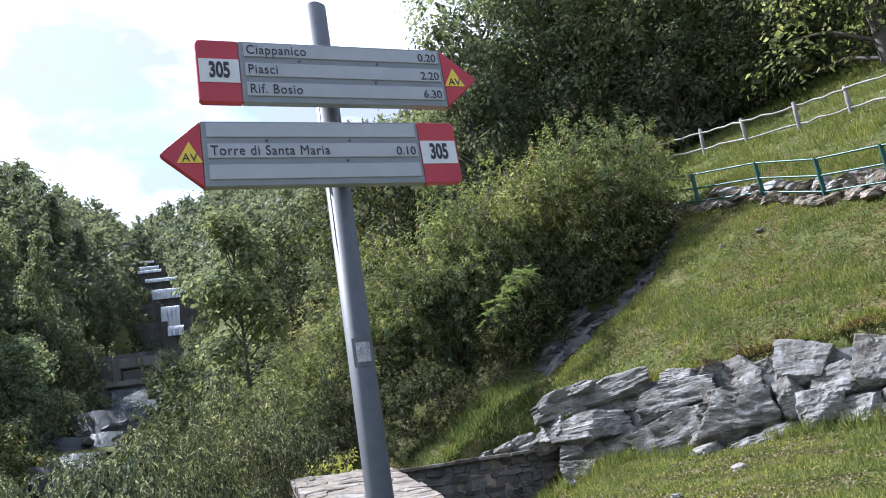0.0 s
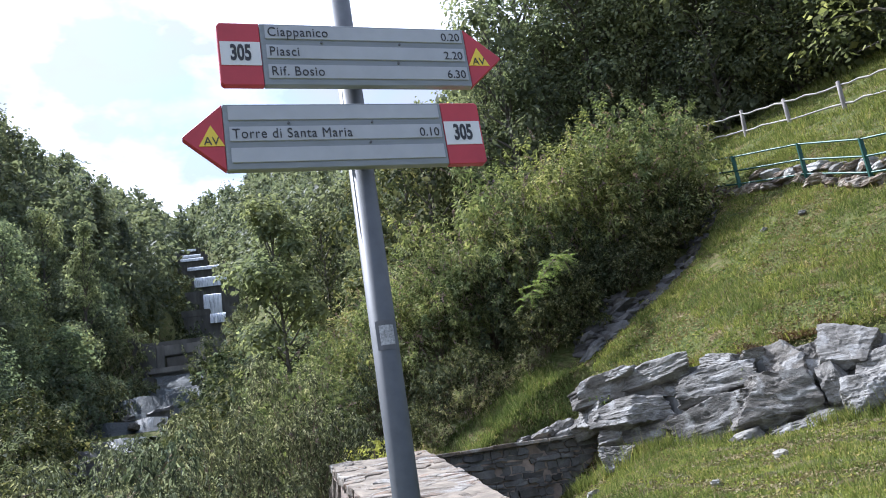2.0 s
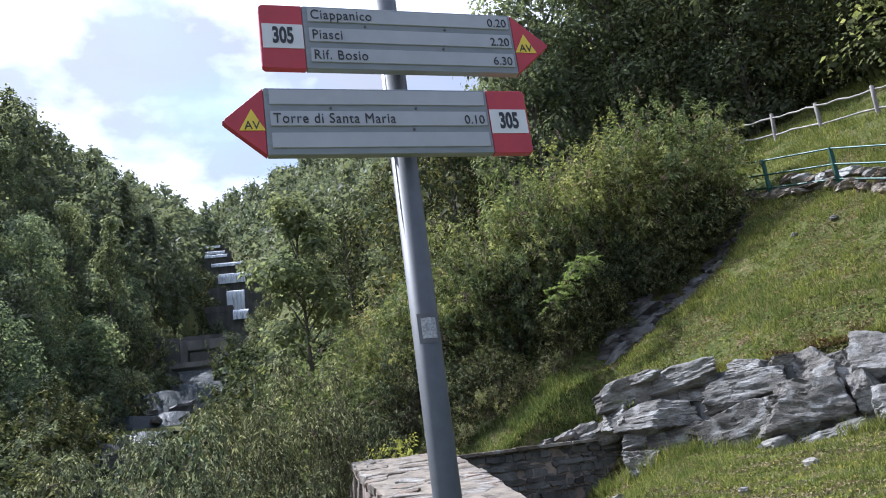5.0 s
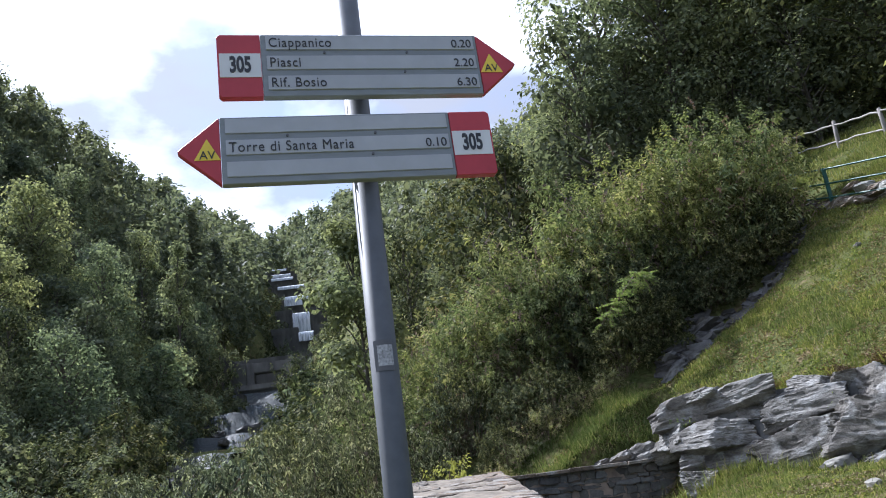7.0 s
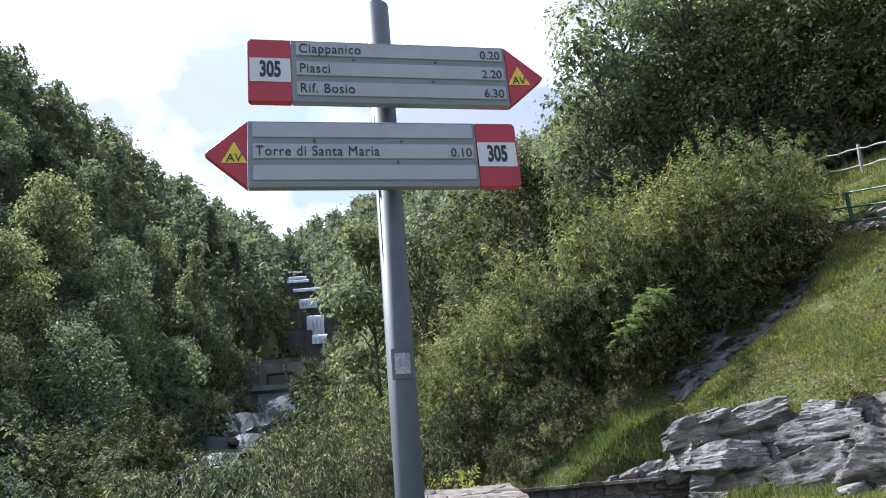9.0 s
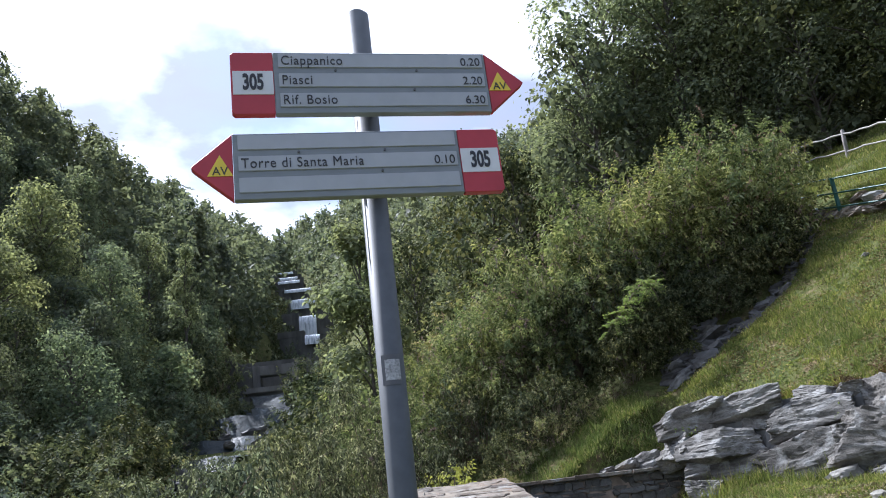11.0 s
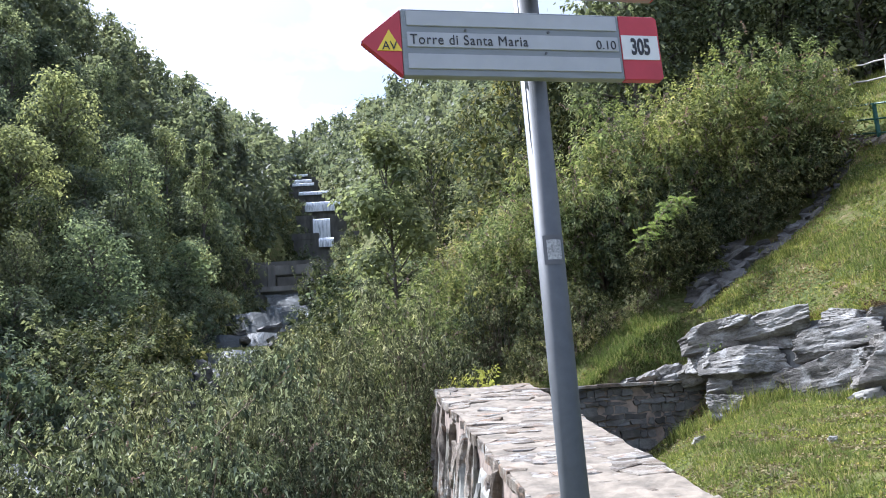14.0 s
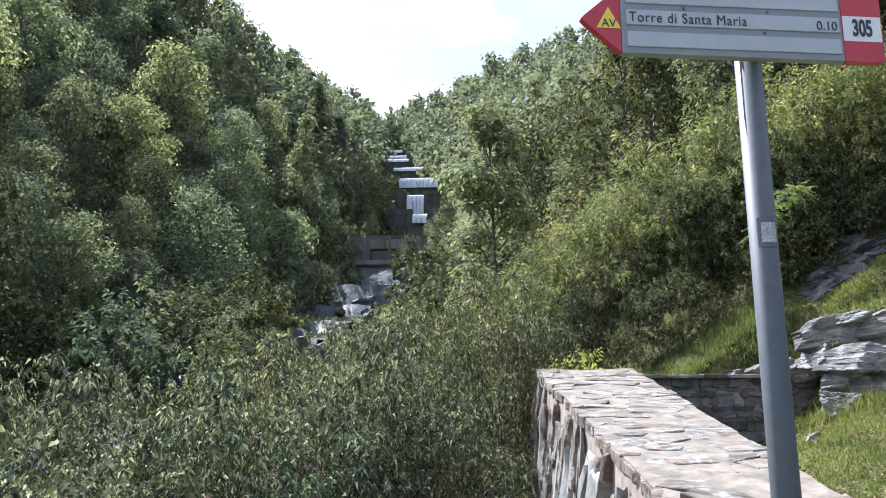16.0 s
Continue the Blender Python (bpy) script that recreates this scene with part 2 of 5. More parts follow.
# wood leaf, lightened in colour for clumps that catch the sun
L_DARK = leaf_material("dark_wood_leaf", (0.07, 0.082, 0.045), (0.21, 0.225, 0.12), (0.40, 0.39, 0.2), 0.5, 0.5, 0.8, 0.06)
# lighter copy of the tree leaf, for crowns meant to look sunlit
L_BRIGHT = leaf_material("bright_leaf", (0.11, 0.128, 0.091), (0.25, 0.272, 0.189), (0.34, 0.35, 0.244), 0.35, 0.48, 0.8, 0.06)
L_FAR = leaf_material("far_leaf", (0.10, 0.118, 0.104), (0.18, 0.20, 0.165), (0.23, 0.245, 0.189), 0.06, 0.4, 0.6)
L_YELLOW = leaf_material("yellow_leaf", (0.34, 0.32, 0.07), (0.56, 0.52, 0.16), (0.66, 0.60, 0.26), 1.5)
L_LITTER = leaf_material("dry_litter", (0.16, 0.12, 0.07), (0.30, 0.23, 0.14), (0.36, 0.29, 0.19), 1.5, 0.15, 0.85, 0.04)
L_RUSTY = leaf_material("rusty_litter", (0.12, 0.075, 0.05), (0.24, 0.15, 0.10), (0.32, 0.24, 0.16), 1.5, 0.1, 0.85, 0.04)
L_UMBEL = leaf_material("white_umbel", (0.6, 0.6, 0.55), (0.8, 0.8, 0.76), (0.7, 0.7, 0.6), 2.0, 0.3)
L_FLOWER = leaf_material("faded_flower", (0.17, 0.11, 0.125), (0.30, 0.21, 0.24), (0.25, 0.17, 0.13), 2.0, 0.3)
L_LOCUST = leaf_material("locust_leaf", (0.12, 0.16, 0.06), (0.20, 0.25, 0.09), (0.26, 0.29, 0.11), 1.5, 0.45)
L_GRASS = leaf_material("grass_blade", (0.085, 0.105, 0.035), (0.21, 0.237, 0.08), (0.36, 0.30, 0.175), 1.3, 0.4, 0.8, 0.04)

# ground: grass over brown earth, with bare and dry patches
M_GROUND, gn, gl, gb = base_material("grassy_ground", 0.95)
gb.inputs["Specular IOR Level"].default_value = 0.05
g1, g2 = noise_node(gn, gl, 2.2, 9, 0.65), noise_node(gn, gl, 14.0, 6)
gc = ramp_node(gn, gl, g1.outputs["Fac"], [(0.38, (0.07, 0.09, 0.03)), (0.54, (0.105, 0.112, 0.042)), (0.66, (0.155, 0.118, 0.074))]).outputs["Color"]
gf = ramp_node(gn, gl, g2.outputs["Fac"], [(0.3, (0.55, 0.5, 0.45)), (0.7, (1.25, 1.25, 1.15))]).outputs["Color"]
gl.new(mix_node(gn, gl, 1.0, gc, gf, "MULTIPLY"), gb.inputs["Base Color"])
bump_node(gn, gl, gb, g2.outputs["Fac"], 0.8, 0.06)

# water: dark and glossy where it runs smooth, white where it breaks
M_WATER, an, al, ab = base_material("stream_water", 0.12)
ab.inputs["Specular IOR Level"].default_value = 0.18
a1 = noise_node(an, al, 1.7, 8, 0.65, (1.0, 0.45, 1.0), 0.8)
al.new(ramp_node(an, al, a1.outputs["Fac"], [(0.50, (0.025, 0.032, 0.033)), (0.60, (0.07, 0.082, 0.085)), (0.70, (0.34, 0.36, 0.37))]).outputs["Color"], ab.inputs["Base Color"])
al.new(ramp_node(an, al, a1.outputs["Fac"], [(0.45, (0.35, 0.35, 0.35)), (0.6, (0.8, 0.8, 0.8))]).outputs["Color"], ab.inputs["Roughness"])
bump_node(an, al, ab, a1.outputs["Fac"], 0.6, 0.15)
M_FOAM, fn, fl, fb = base_material("falling_water", 0.45)
f1 = noise_node(fn, fl, 1.3, 7, 0.7, (3.0, 3.0, 0.35))
fl.new(ramp_node(fn, fl, f1.outputs["Fac"], [(0.33, (0.22, 0.25, 0.27)), (0.5, (0.72, 0.75, 0.78)), (0.65, (0.9, 0.92, 0.93))]).outputs["Color"], fb.inputs["Base Color"])
bump_node(fn, fl, fb, f1.outputs["Fac"], 0.5, 0.1)


# ---- mesh helpers ----
def part(name, bm, material, parent=None, label=""):
    """Links a bmesh as one mesh object, under a thing or a part."""
    me = bpy.data.meshes.new(name)
    bm.to_mesh(me)
    bm.free()
    me.materials.append(material)
    ob = new(name, me)
    ob.parent = parent
    return tagged(ob, label)


def mesh_part(name, verts, faces, material, parent=None, smooth=False):
    """The same from arrays; faces all have the same number of corners."""
    verts, faces = np.asarray(verts, np.float32), np.asarray(faces, np.int32)
    me = bpy.data.meshes.new(name)
    me.vertices.add(len(verts))
    me.vertices.foreach_set("co", verts.ravel())
    k = faces.shape[1]
    me.loops.add(faces.size)
    me.loops.foreach_set("vertex_index", faces.ravel())
    me.polygons.add(len(faces))
    me.polygons.foreach_set("loop_start", np.arange(0, faces.size, k, dtype=np.int32))
    me.polygons.foreach_set("loop_total", np.full(len(faces), k, np.int32))
    if smooth:
        me.polygons.foreach_set("use_smooth", np.ones(len(faces), bool))
    me.update()
    me.validate()
    me.materials.append(material)
    ob = new(name, me)
    ob.parent = parent
    return ob


def thing(name, m, label, category, group="", kind=""):
    ob = new(name)
    ob.matrix_world = m
    ob.empty_display_size = 0.1
    return tagged(ob, label, category, group, kind)


def box_bm(x0, x1, y0, y1, z0, z1, bevel=0.0):
    bm = bmesh.new()
    bmesh.ops.create_cube(bm, size=1)
    for v in bm.verts:
        v.co = Vector((x0 if v.co.x < 0 else x1, y0 if v.co.y < 0 else y1, z0 if v.co.z < 0 else z1))
    if bevel:
        bmesh.ops.bevel(bm, geom=bm.edges[:], offset=bevel, segments=2, affect="EDGES")
    return bm


def outline_bm(points, y0, y1, bevel=0.0):
    """A flat plate: an outline in x and z, thick from y0 (front) to y1."""
    bm = bmesh.new()
    vs = [bm.verts.new((x, y0, z)) for x, z in points]
    f = bm.faces.new(vs)
    r = bmesh.ops.extrude_face_region(bm, geom=[f])
    for v in r["geom"]:
        if isinstance(v, bmesh.types.BMVert):
            v.co.y = y1
    bmesh.ops.recalc_face_normals(bm, faces=bm.faces[:])
    if bevel:
        bmesh.ops.bevel(bm, geom=bm.edges[:], offset=bevel, segments=1, affect="EDGES")
    return bm


def tube_arrays(path, radii, sides=8):
    """A tapered tube along a path, as vertices and quads."""
    path = np.asarray(path, float)
    verts, faces = [], []
    for k, (p, r) in enumerate(zip(path, radii)):
        d = path[min(k + 1, len(path) - 1)] - path[max(k - 1, 0)]
        d = d / (np.linalg.norm(d) + 1e-9)
        a = np.cross(d, (0.31, 0.87, 0.12) if abs(d[2]) > 0.8 else (0, 0, 1))
        a /= np.linalg.norm(a)
        b = np.cross(d, a)
        for s in range(sides):
            w = 2 * math.pi * s / sides
            verts.append(p + r * (math.cos(w) * a + math.sin(w) * b))
    for k in range(len(path) - 1):
        for s in range(sides):
            q = (s + 1) % sides
            faces.append((k * sides + s, k * sides + q, (k + 1) * sides + q, (k + 1) * sides + s))
    return verts, faces


def tubes_part(name, tubes, material, parent, sides=8):
    verts, faces = [], []
    for path, radii in tubes:
        v, f = tube_arrays(path, radii, sides)
        faces += [tuple(i + len(verts) for i in q) for q in f]
        verts += v
    return mesh_part(name, verts, faces, material, parent, True)


def leaves_part(name, base, axis, length, width, material, parent, rng, fold=0.18, droop=0.15):
    """Many leaves, each a folded blade from its stalk at base along axis."""
    base, axis = np.asarray(base), np.asarray(axis)
    n = len(base)
    axis = axis / (np.linalg.norm(axis, axis=1, keepdims=True) + 1e-9)
    side = np.cross(axis, rng.normal(size=(n, 3)) * 0.6 + (0, 0, 1.0))
    side /= np.linalg.norm(side, axis=1, keepdims=True) + 1e-9
    up = np.cross(side, axis)
    ln = (length * rng.uniform(0.65, 1.25, n))[:, None]
    wd = ln * width / length * 0.5
    mid = base + axis * ln * 0.42
    tip = base + axis * ln - np.array((0, 0, 1.0)) * ln * droop
    verts = np.stack([base, mid + side * wd + up * wd * fold * 2, tip, mid - side * wd + up * wd * fold * 2], 1).reshape(-1, 3)
    k = 4 * np.arange(n)[:, None]
    faces = np.concatenate([k + (0, 1, 2), k + (0, 2, 3)], 1).reshape(-1, 3)
    return mesh_part(name, verts, faces, material, parent)


def leaf_sheets(name, base, axis, facing, length, width, material, parent, rng, fold=0.18, droop=0.15):
    """Many leaves whose upper sides face given ways; length may differ from leaf to leaf."""
    n = len(base)
    facing = facing / (np.linalg.norm(facing, axis=1, keepdims=True) + 1e-9)
    side = np.cross(facing, axis)
    side /= np.linalg.norm(side, axis=1, keepdims=True) + 1e-9
    axis = np.cross(side, facing)
    ln = (np.broadcast_to(length, n) * rng.uniform(0.65, 1.3, n))[:, None]
    wd = ln * width * 0.5
    mid = base + axis * ln * 0.42
    tip = base + axis * ln - np.array((0, 0, 1.0)) * ln * droop
    verts = np.stack([base, mid + side * wd + facing * wd * fold, tip, mid - side * wd + facing * wd * fold], 1).reshape(-1, 3)
    k = 4 * np.arange(n)[:, None]
    faces = np.concatenate([k + (0, 1, 2), k + (0, 2, 3)], 1).reshape(-1, 3)
    return mesh_part(name, verts, faces, material, parent)


def on_lobes(rng, lobes, n, inner=0.62, rise=0.25, outer=1.08):
    """Places and outward ways of n points over round masses (x, y, z, radius, height ratio)."""
    lobes = np.asarray(lobes, float)
    w = lobes[:, 3] ** 2
    k = rng.choice(len(lobes), n, p=w / w.sum())
    d = rng.normal(size=(n, 3))
    d[:, 2] += rise
    d /= np.linalg.norm(d, axis=1, keepdims=True)
    r = lobes[k, 3] * (inner + (outer - inner) * rng.random(n) ** 0.6)
    p = lobes[k, :3] + d * np.stack([r, r, r * lobes[k, 4]], 1)
    return p, d


def leafy_masses(name, masses, count, leaf, width, material, parent, rng, ragged=0.16, dense=0.16):
    """Foliage over round masses: leaves lie along the outside of each mass, ragged at the edge, over larger inner
    leaves added to block light.
    """
    p, d = on_lobes(rng, masses, count, 0.78, 0.45)
    p = p + d * (rng.normal(size=count) * ragged * leaf / 0.2)[:, None]
    ways = rng.normal(size=(count, 3))
    facing = d * 0.8 + rng.normal(size=(count, 3)) * 0.38 + (0, 0, 0.55)
    fill = int(count * dense)
    q, e = on_lobes(rng, masses, fill, 0.3, 0.1, 0.72)
    base = np.concatenate([p, q])
    return leaf_sheets(name, base, np.concatenate([ways, rng.normal(size=(fill, 3))]), np.concatenate([facing, e + rng.normal(size=(fill, 3)) * 0.3]),
                       np.concatenate([np.full(count, leaf), np.full(fill, leaf * 1.8)]), width, material, parent, rng)


def leafy_shoots(name, masses, shoots, each, long, leaf, width, material, parent, rng, lift=0.5, droop=0.35):
    """Foliage as shoots that stand out of round masses, each with leaves in a loose rosette towards its tip."""
    p, d = on_lobes(rng, masses, shoots, 0.55, 0.3)
    d = d + (0, 0, lift) + rng.normal(size=d.shape) * 0.25
    d /= np.linalg.norm(d, axis=1, keepdims=True)
    size = long * rng.uniform(0.5, 1.4, shoots)
    f = np.linspace(0.15, 1.0, each)
    base = (p[:, None] + d[:, None] * (size[:, None] * f)[..., None]).reshape(-1, 3)
    way = np.repeat(d, each, 0)
    turn = (np.arange(each) * 2.4)[None] + rng.uniform(0, 6.28, (shoots, 1))
    a = np.cross(way, (0.3, 0.2, 1.0))
    a /= np.linalg.norm(a, axis=1, keepdims=True)
    b = np.cross(way, a)
    t = turn.reshape(-1, 1)
    out_ = a * np.cos(t) + b * np.sin(t)
    up = np.tile(f, shoots)[:, None]
    axis = out_ + way * (0.1 + 0.9 * up ** 2) + rng.normal(size=way.shape) * 0.18
    facing = way - out_ * 0.35 + rng.normal(size=way.shape) * 0.2
    lens = leaf * np.tile(1.15 - 0.5 * f ** 2, shoots)
    # oversized inner leaves, added to block light and darken the gaps
    fill = shoots
    q, e = on_lobes(rng, masses, fill, 0.3, 0.1, 0.75)
    base, axis = np.concatenate([base, q - e * leaf]), np.concatenate([axis, rng.normal(size=(fill, 3))])
    facing, lens = np.concatenate([facing, e + rng.normal(size=(fill, 3)) * 0.3]), np.concatenate([lens, np.full(fill, leaf * 1.5)])
    wide = width / leaf
    keep = base[:, 2] > 0.02
    return leaf_sheets(name, base[keep], axis[keep], facing[keep], lens[keep], wide, material, parent, rng, 0.2, droop)


# ---- the lie of the land ----
# y, x, crest height, width, height of the bright fall, of the dams up the torrent
DAMS = [(99.5, -10.3, 24.8, 1.8, 1.2), (133, -14.2, 35.6, 2.8, 3.4), (161, -16.2, 46.1, 8.0, 2.0), (189, -21.4, 56.3, 7.0, 0.9), (226, -28.3, 69.4, 6.0, 0.9), (250, -31.6, 77.6, 6.0, 1.0), (273, -35.3, 86.4, 5.6, 0.9)]
RIVER_Y = [-60, -20, 0, 20, 34, 44, 54, 61, 75, 99, 133, 161, 189, 226, 273, 400, 800]
RIVER_X = [-9, -9, -9.5, -10.5, -10.8, -10.4, -9.8, -10.3, -11.6, -11.5, -14, -16.2, -21.4, -28.3, -35.3, -62, -120]
RIVER_Z = [-14, -7.5, -4.2, 0.6, 3.9, 6.3, 8.6, 10.2, 16.2, 23.6, 34.4, 44.4, 55, 68, 85, 124, 210]

BED_Y, BED_Z = RIVER_Y[:8] + [72, 78], RIVER_Z[:8] + [12.0, 17.5]
for (y_, x_, crest, w_, f_), level in zip(DAMS, [17.5] + [d[2] - 0.5 for d in DAMS]):
    BED_Y += [y_ + 1.0, y_ + 7.0]
    BED_Z += [level, crest - 0.5]
BED_Y, BED_Z = BED_Y + [300, 400, 800], BED_Z + [93, 124, 210]


def smooth(e0, e1, v):
    s = np.clip((v - e0) / (e1 - e0), 0, 1)
    return s * s * (3 - 2 * s)


def wall_top(y):
    return 0.28 + 0.166 * y


def wall_left(y):
    return 0.72 - 0.077 * y


def wall_right(y):
    return 2.0 - 0.049 * y


ROCK_A, ROCK_U, ROCK_N = np.array((3.4, 11.1)), np.array((0.603, -0.798)), np.array((0.798, 0.603))


def bumps(x, y, size, height, seed=0.0):
    return height * (np.sin(x / size * 1.7 + seed) * np.cos(y / size * 1.3 - seed * 2) + 0.6 * np.sin(x / size * 3.1 - y / size * 2.3 + seed))


def ground(x, y):
    """Height of the land."""
    x, y = np.asarray(x, float), np.asarray(y, float)
    rx, rz = np.interp(y, RIVER_Y, RIVER_X), np.interp(y, RIVER_Y, RIVER_Z)
    dx = x - rx
    rz = rz + (np.interp(y, BED_Y, BED_Z) - rz) * (1 - smooth(4.0, 7.0, np.abs(dx)))
    wide = np.where(y > 30, 3.2, 4.0)
    right, left = np.maximum(dx - wide, 0), np.maximum(-dx - wide, 0)
    steep = np.interp(y, [20, 60, 110, 160, 400], [0.44, 0.48, 0.48, 0.46, 0.45])
    valley = rz + steep * right * (1 - np.exp(-right / 2)) + np.interp(y, [20, 60, 95, 112, 140], [0.56, 0.76, 1.0, 0.95, 0.64]) * left * (1 - np.exp(-left / 2)) + bumps(x, y, 9.0, 0.7, 1.0) * smooth(2, 12, right + left)
    # meadow above the rock wall and the cross wall
    meadow = -4.94 + 0.7105 * x + 0.4863 * y - 0.01248 * x * y + bumps(x, y, 2.2, 0.05, 2.0)
    meadow = meadow - 0.14 * smooth(10.6, 12.4, x) - 0.2 * smooth(12.2, 13.6, x)
    across = -(x - 4.5) * 0.295 + (y - 12.7) * 0.955
    meadow = meadow - 0.5 * np.exp(-(across / 0.75) ** 2) * smooth(3.2, 5.0, x) * (1 - smooth(7.6, 8.8, x))
    # hollow between the bank wall and the rocks
    hollow = 0.78 + 0.10 * (x - 2) + 0.085 * (y - 4.5) + 0.22 * smooth(1.9, 3.2, x) + bumps(x, y, 1.3, 0.03)
    hollow = hollow - 0.75 * smooth(7.0, 10.6, y) * (1 - smooth(2.7, 4.6, x)) - 0.12 * (1 - smooth(1.9, 2.6, x))
    along = (x - ROCK_A[0]) * ROCK_U[0] + (y - ROCK_A[1]) * ROCK_U[1]
    edge = np.maximum((x - ROCK_A[0]) * ROCK_N[0] + (y - ROCK_A[1]) * ROCK_N[1] - 0.5 * (1 - smooth(0.45, 1.0, along)), y - 11.35)
    near = hollow + (meadow - hollow) * smooth(0.10, 0.42, edge)
    # the meadow eases down to the top of the cross wall
    ease = 2.12 + 1.15 * np.maximum(0, y - 11.42) + 6 * smooth(0.15, 0.8, along) + 4 * smooth(12.0, 13.0, y)
    near = np.minimum(near, ease)
    # river bank under the wall
    foot = wall_top(y) - 1.75
    t = np.clip((wall_left(y) - x) / (wall_left(y) - rx - 4.0), 0, 1)
    bank = foot + (rz - foot) * t
    bank = bank + np.where(y > 11.6, (y - 11.6) * 0.12, 0) * (1 - t)
    beside = smooth(0.15, 0.5, x - wall_left(y)) * np.where(y < 11.7, 1, 0) + np.where(y >= 11.7, smooth(-2.5, 1.8, x), 0)
    near = bank + (near - bank) * beside
    # road on which the signpost stands
    road = wall_top(y) * 0.6 - 0.12
    near = road + (near - road) * smooth(0.2, 1.2, y + 0.12 * np.maximum(x, 0))
    far = smooth(13.5, 24, y)
    far = np.where(x > 6, smooth(20, 36, y), far)
    z = near + (valley - near) * far
    west = smooth(0, 3, -(dx + wide))
    return z + (valley - z) * west * smooth(-2, 2, y)


def grid_sheet(xs, ys):
    gx, gy = np.meshgrid(xs, ys)
    gz = ground(gx, gy)
    verts = np.stack([gx, gy, gz], -1).reshape(-1, 3)
    w = len(xs)
    i = (np.arange(len(ys) - 1)[:, None] * w + np.arange(w - 1)).ravel()
    return verts, np.stack([i, i + 1, i + w + 1, i + w], 1)


xs = np.concatenate([np.linspace(-420, -60, 26), np.arange(-55, -12, 1.5), np.arange(-12, -2, 0.6), np.arange(-2, 12, 0.2), np.arange(12, 40, 1.2), np.linspace(42, 420, 30)])
ys = np.concatenate([np.linspace(-200, -20, 10), np.arange(-18, -1, 1.5), np.arange(-1, 15, 0.2), np.arange(15, 40, 0.8), np.arange(40, 290, 2.0), np.linspace(293, 480, 30), np.linspace(500, 1500, 14)])
gv, gf_ = grid_sheet(xs, ys)
land = mesh_part("ground", gv, gf_, M_GROUND, None, True)
tagged(land, "grassy hillside and river bank with bare earth patches", "ground", "", "structure")


# ---- signpost ----
POLE_X, POLE_Y = -0.12, -0.438
LEAN = -3.0    # the post leans back a little


def text_bm(body, size, x, z, y, align="LEFT", squeeze=1.0, bold=0.0, thick=0.0008):
    """Letters lying in the x, z plane, facing -y."""
    cu = bpy.data.curves.new("lettering", "FONT")
    cu.body, cu.size, cu.align_x, cu.align_y, cu.extrude = body, size, align, "CENTER", thick
    cu.offset = bold
    cu.space_character = 1.1 if align == "LEFT" else 1.0
    ob = bpy.data.objects.new("lettering", cu)
    scene.collection.objects.link(ob)
    dg = bpy.context.evaluated_depsgraph_get()
    me = bpy.data.meshes.new_from_object(ob.evaluated_get(dg))
    bm = bmesh.new()
    bm.from_mesh(me)
    bpy.data.objects.remove(ob)
    bpy.data.meshes.remove(me)
    bmesh.ops.transform(bm, matrix=Matrix.Translation((x, y, z)) @ Matrix.Rotation(radians(90), 4, "X") @ Matrix.Diagonal((squeeze, 1, 1, 1)), verts=bm.verts[:])
    return bm


def cyl_bm(r, z0, z1, x=0.0, y=0.0, sides=32, bevel=0.0):
    bm = bmesh.new()
    bmesh.ops.create_cone(bm, cap_ends=True, segments=sides, radius1=r, radius2=r, depth=z1 - z0, matrix=Matrix.Translation((x, y, (z0 + z1) / 2)))
    if bevel:
        rim = [e for e in bm.edges if all(v.co.z > z1 - 1e-5 for v in e.verts)]
        bmesh.ops.bevel(bm, geom=rim, offset=bevel, segments=4, affect="EDGES")
    for f in bm.faces:
        f.smooth = abs(f.normal.z) < 0.5
    return bm


base_z = float(ground(POLE_X, -0.58))
post = thing("sign_post", pose(-0.114, -0.443 - 0.0524 * (2.5 - base_z), base_z, LEAN), "grey galvanised steel post with a capped top, standing at the roadside", "post")
part("tube", cyl_bm(0.032, -0.05, 3.043 - base_z, sides=40, bevel=0.008), M_STEEL, post)
tape = bmesh.new()
for k in range(17):
    w = radians(-128 + k * 5.0)
    for z in (2.012, 2.083):
        tape.verts.new((0.0332 * math.cos(w), 0.0332 * math.sin(w), z - base_z))
tape.verts.ensure_lookup_table()
for k in range(16):
    tape.faces.new([tape.verts[2 * k], tape.verts[2 * k + 2], tape.verts[2 * k + 3], tape.verts[2 * k + 1]])
part("tape", tape, M_TAPE, post, "dark weathered tape patch")
st = bmesh.new()
for k in range(12):
    w = radians(-112 + k * 5.6)
    for z in (2.023, 2.071):
        st.verts.new((0.0340 * math.cos(w), 0.0340 * math.sin(w), z - base_z))
st.verts.ensure_lookup_table()
for k in range(11):
    st.faces.new([st.verts[2 * k], st.verts[2 * k + 2], st.verts[2 * k + 3], st.verts[2 * k + 1]])
part("sticker", st, M_STICKER, post, "small pale grey square sticker")


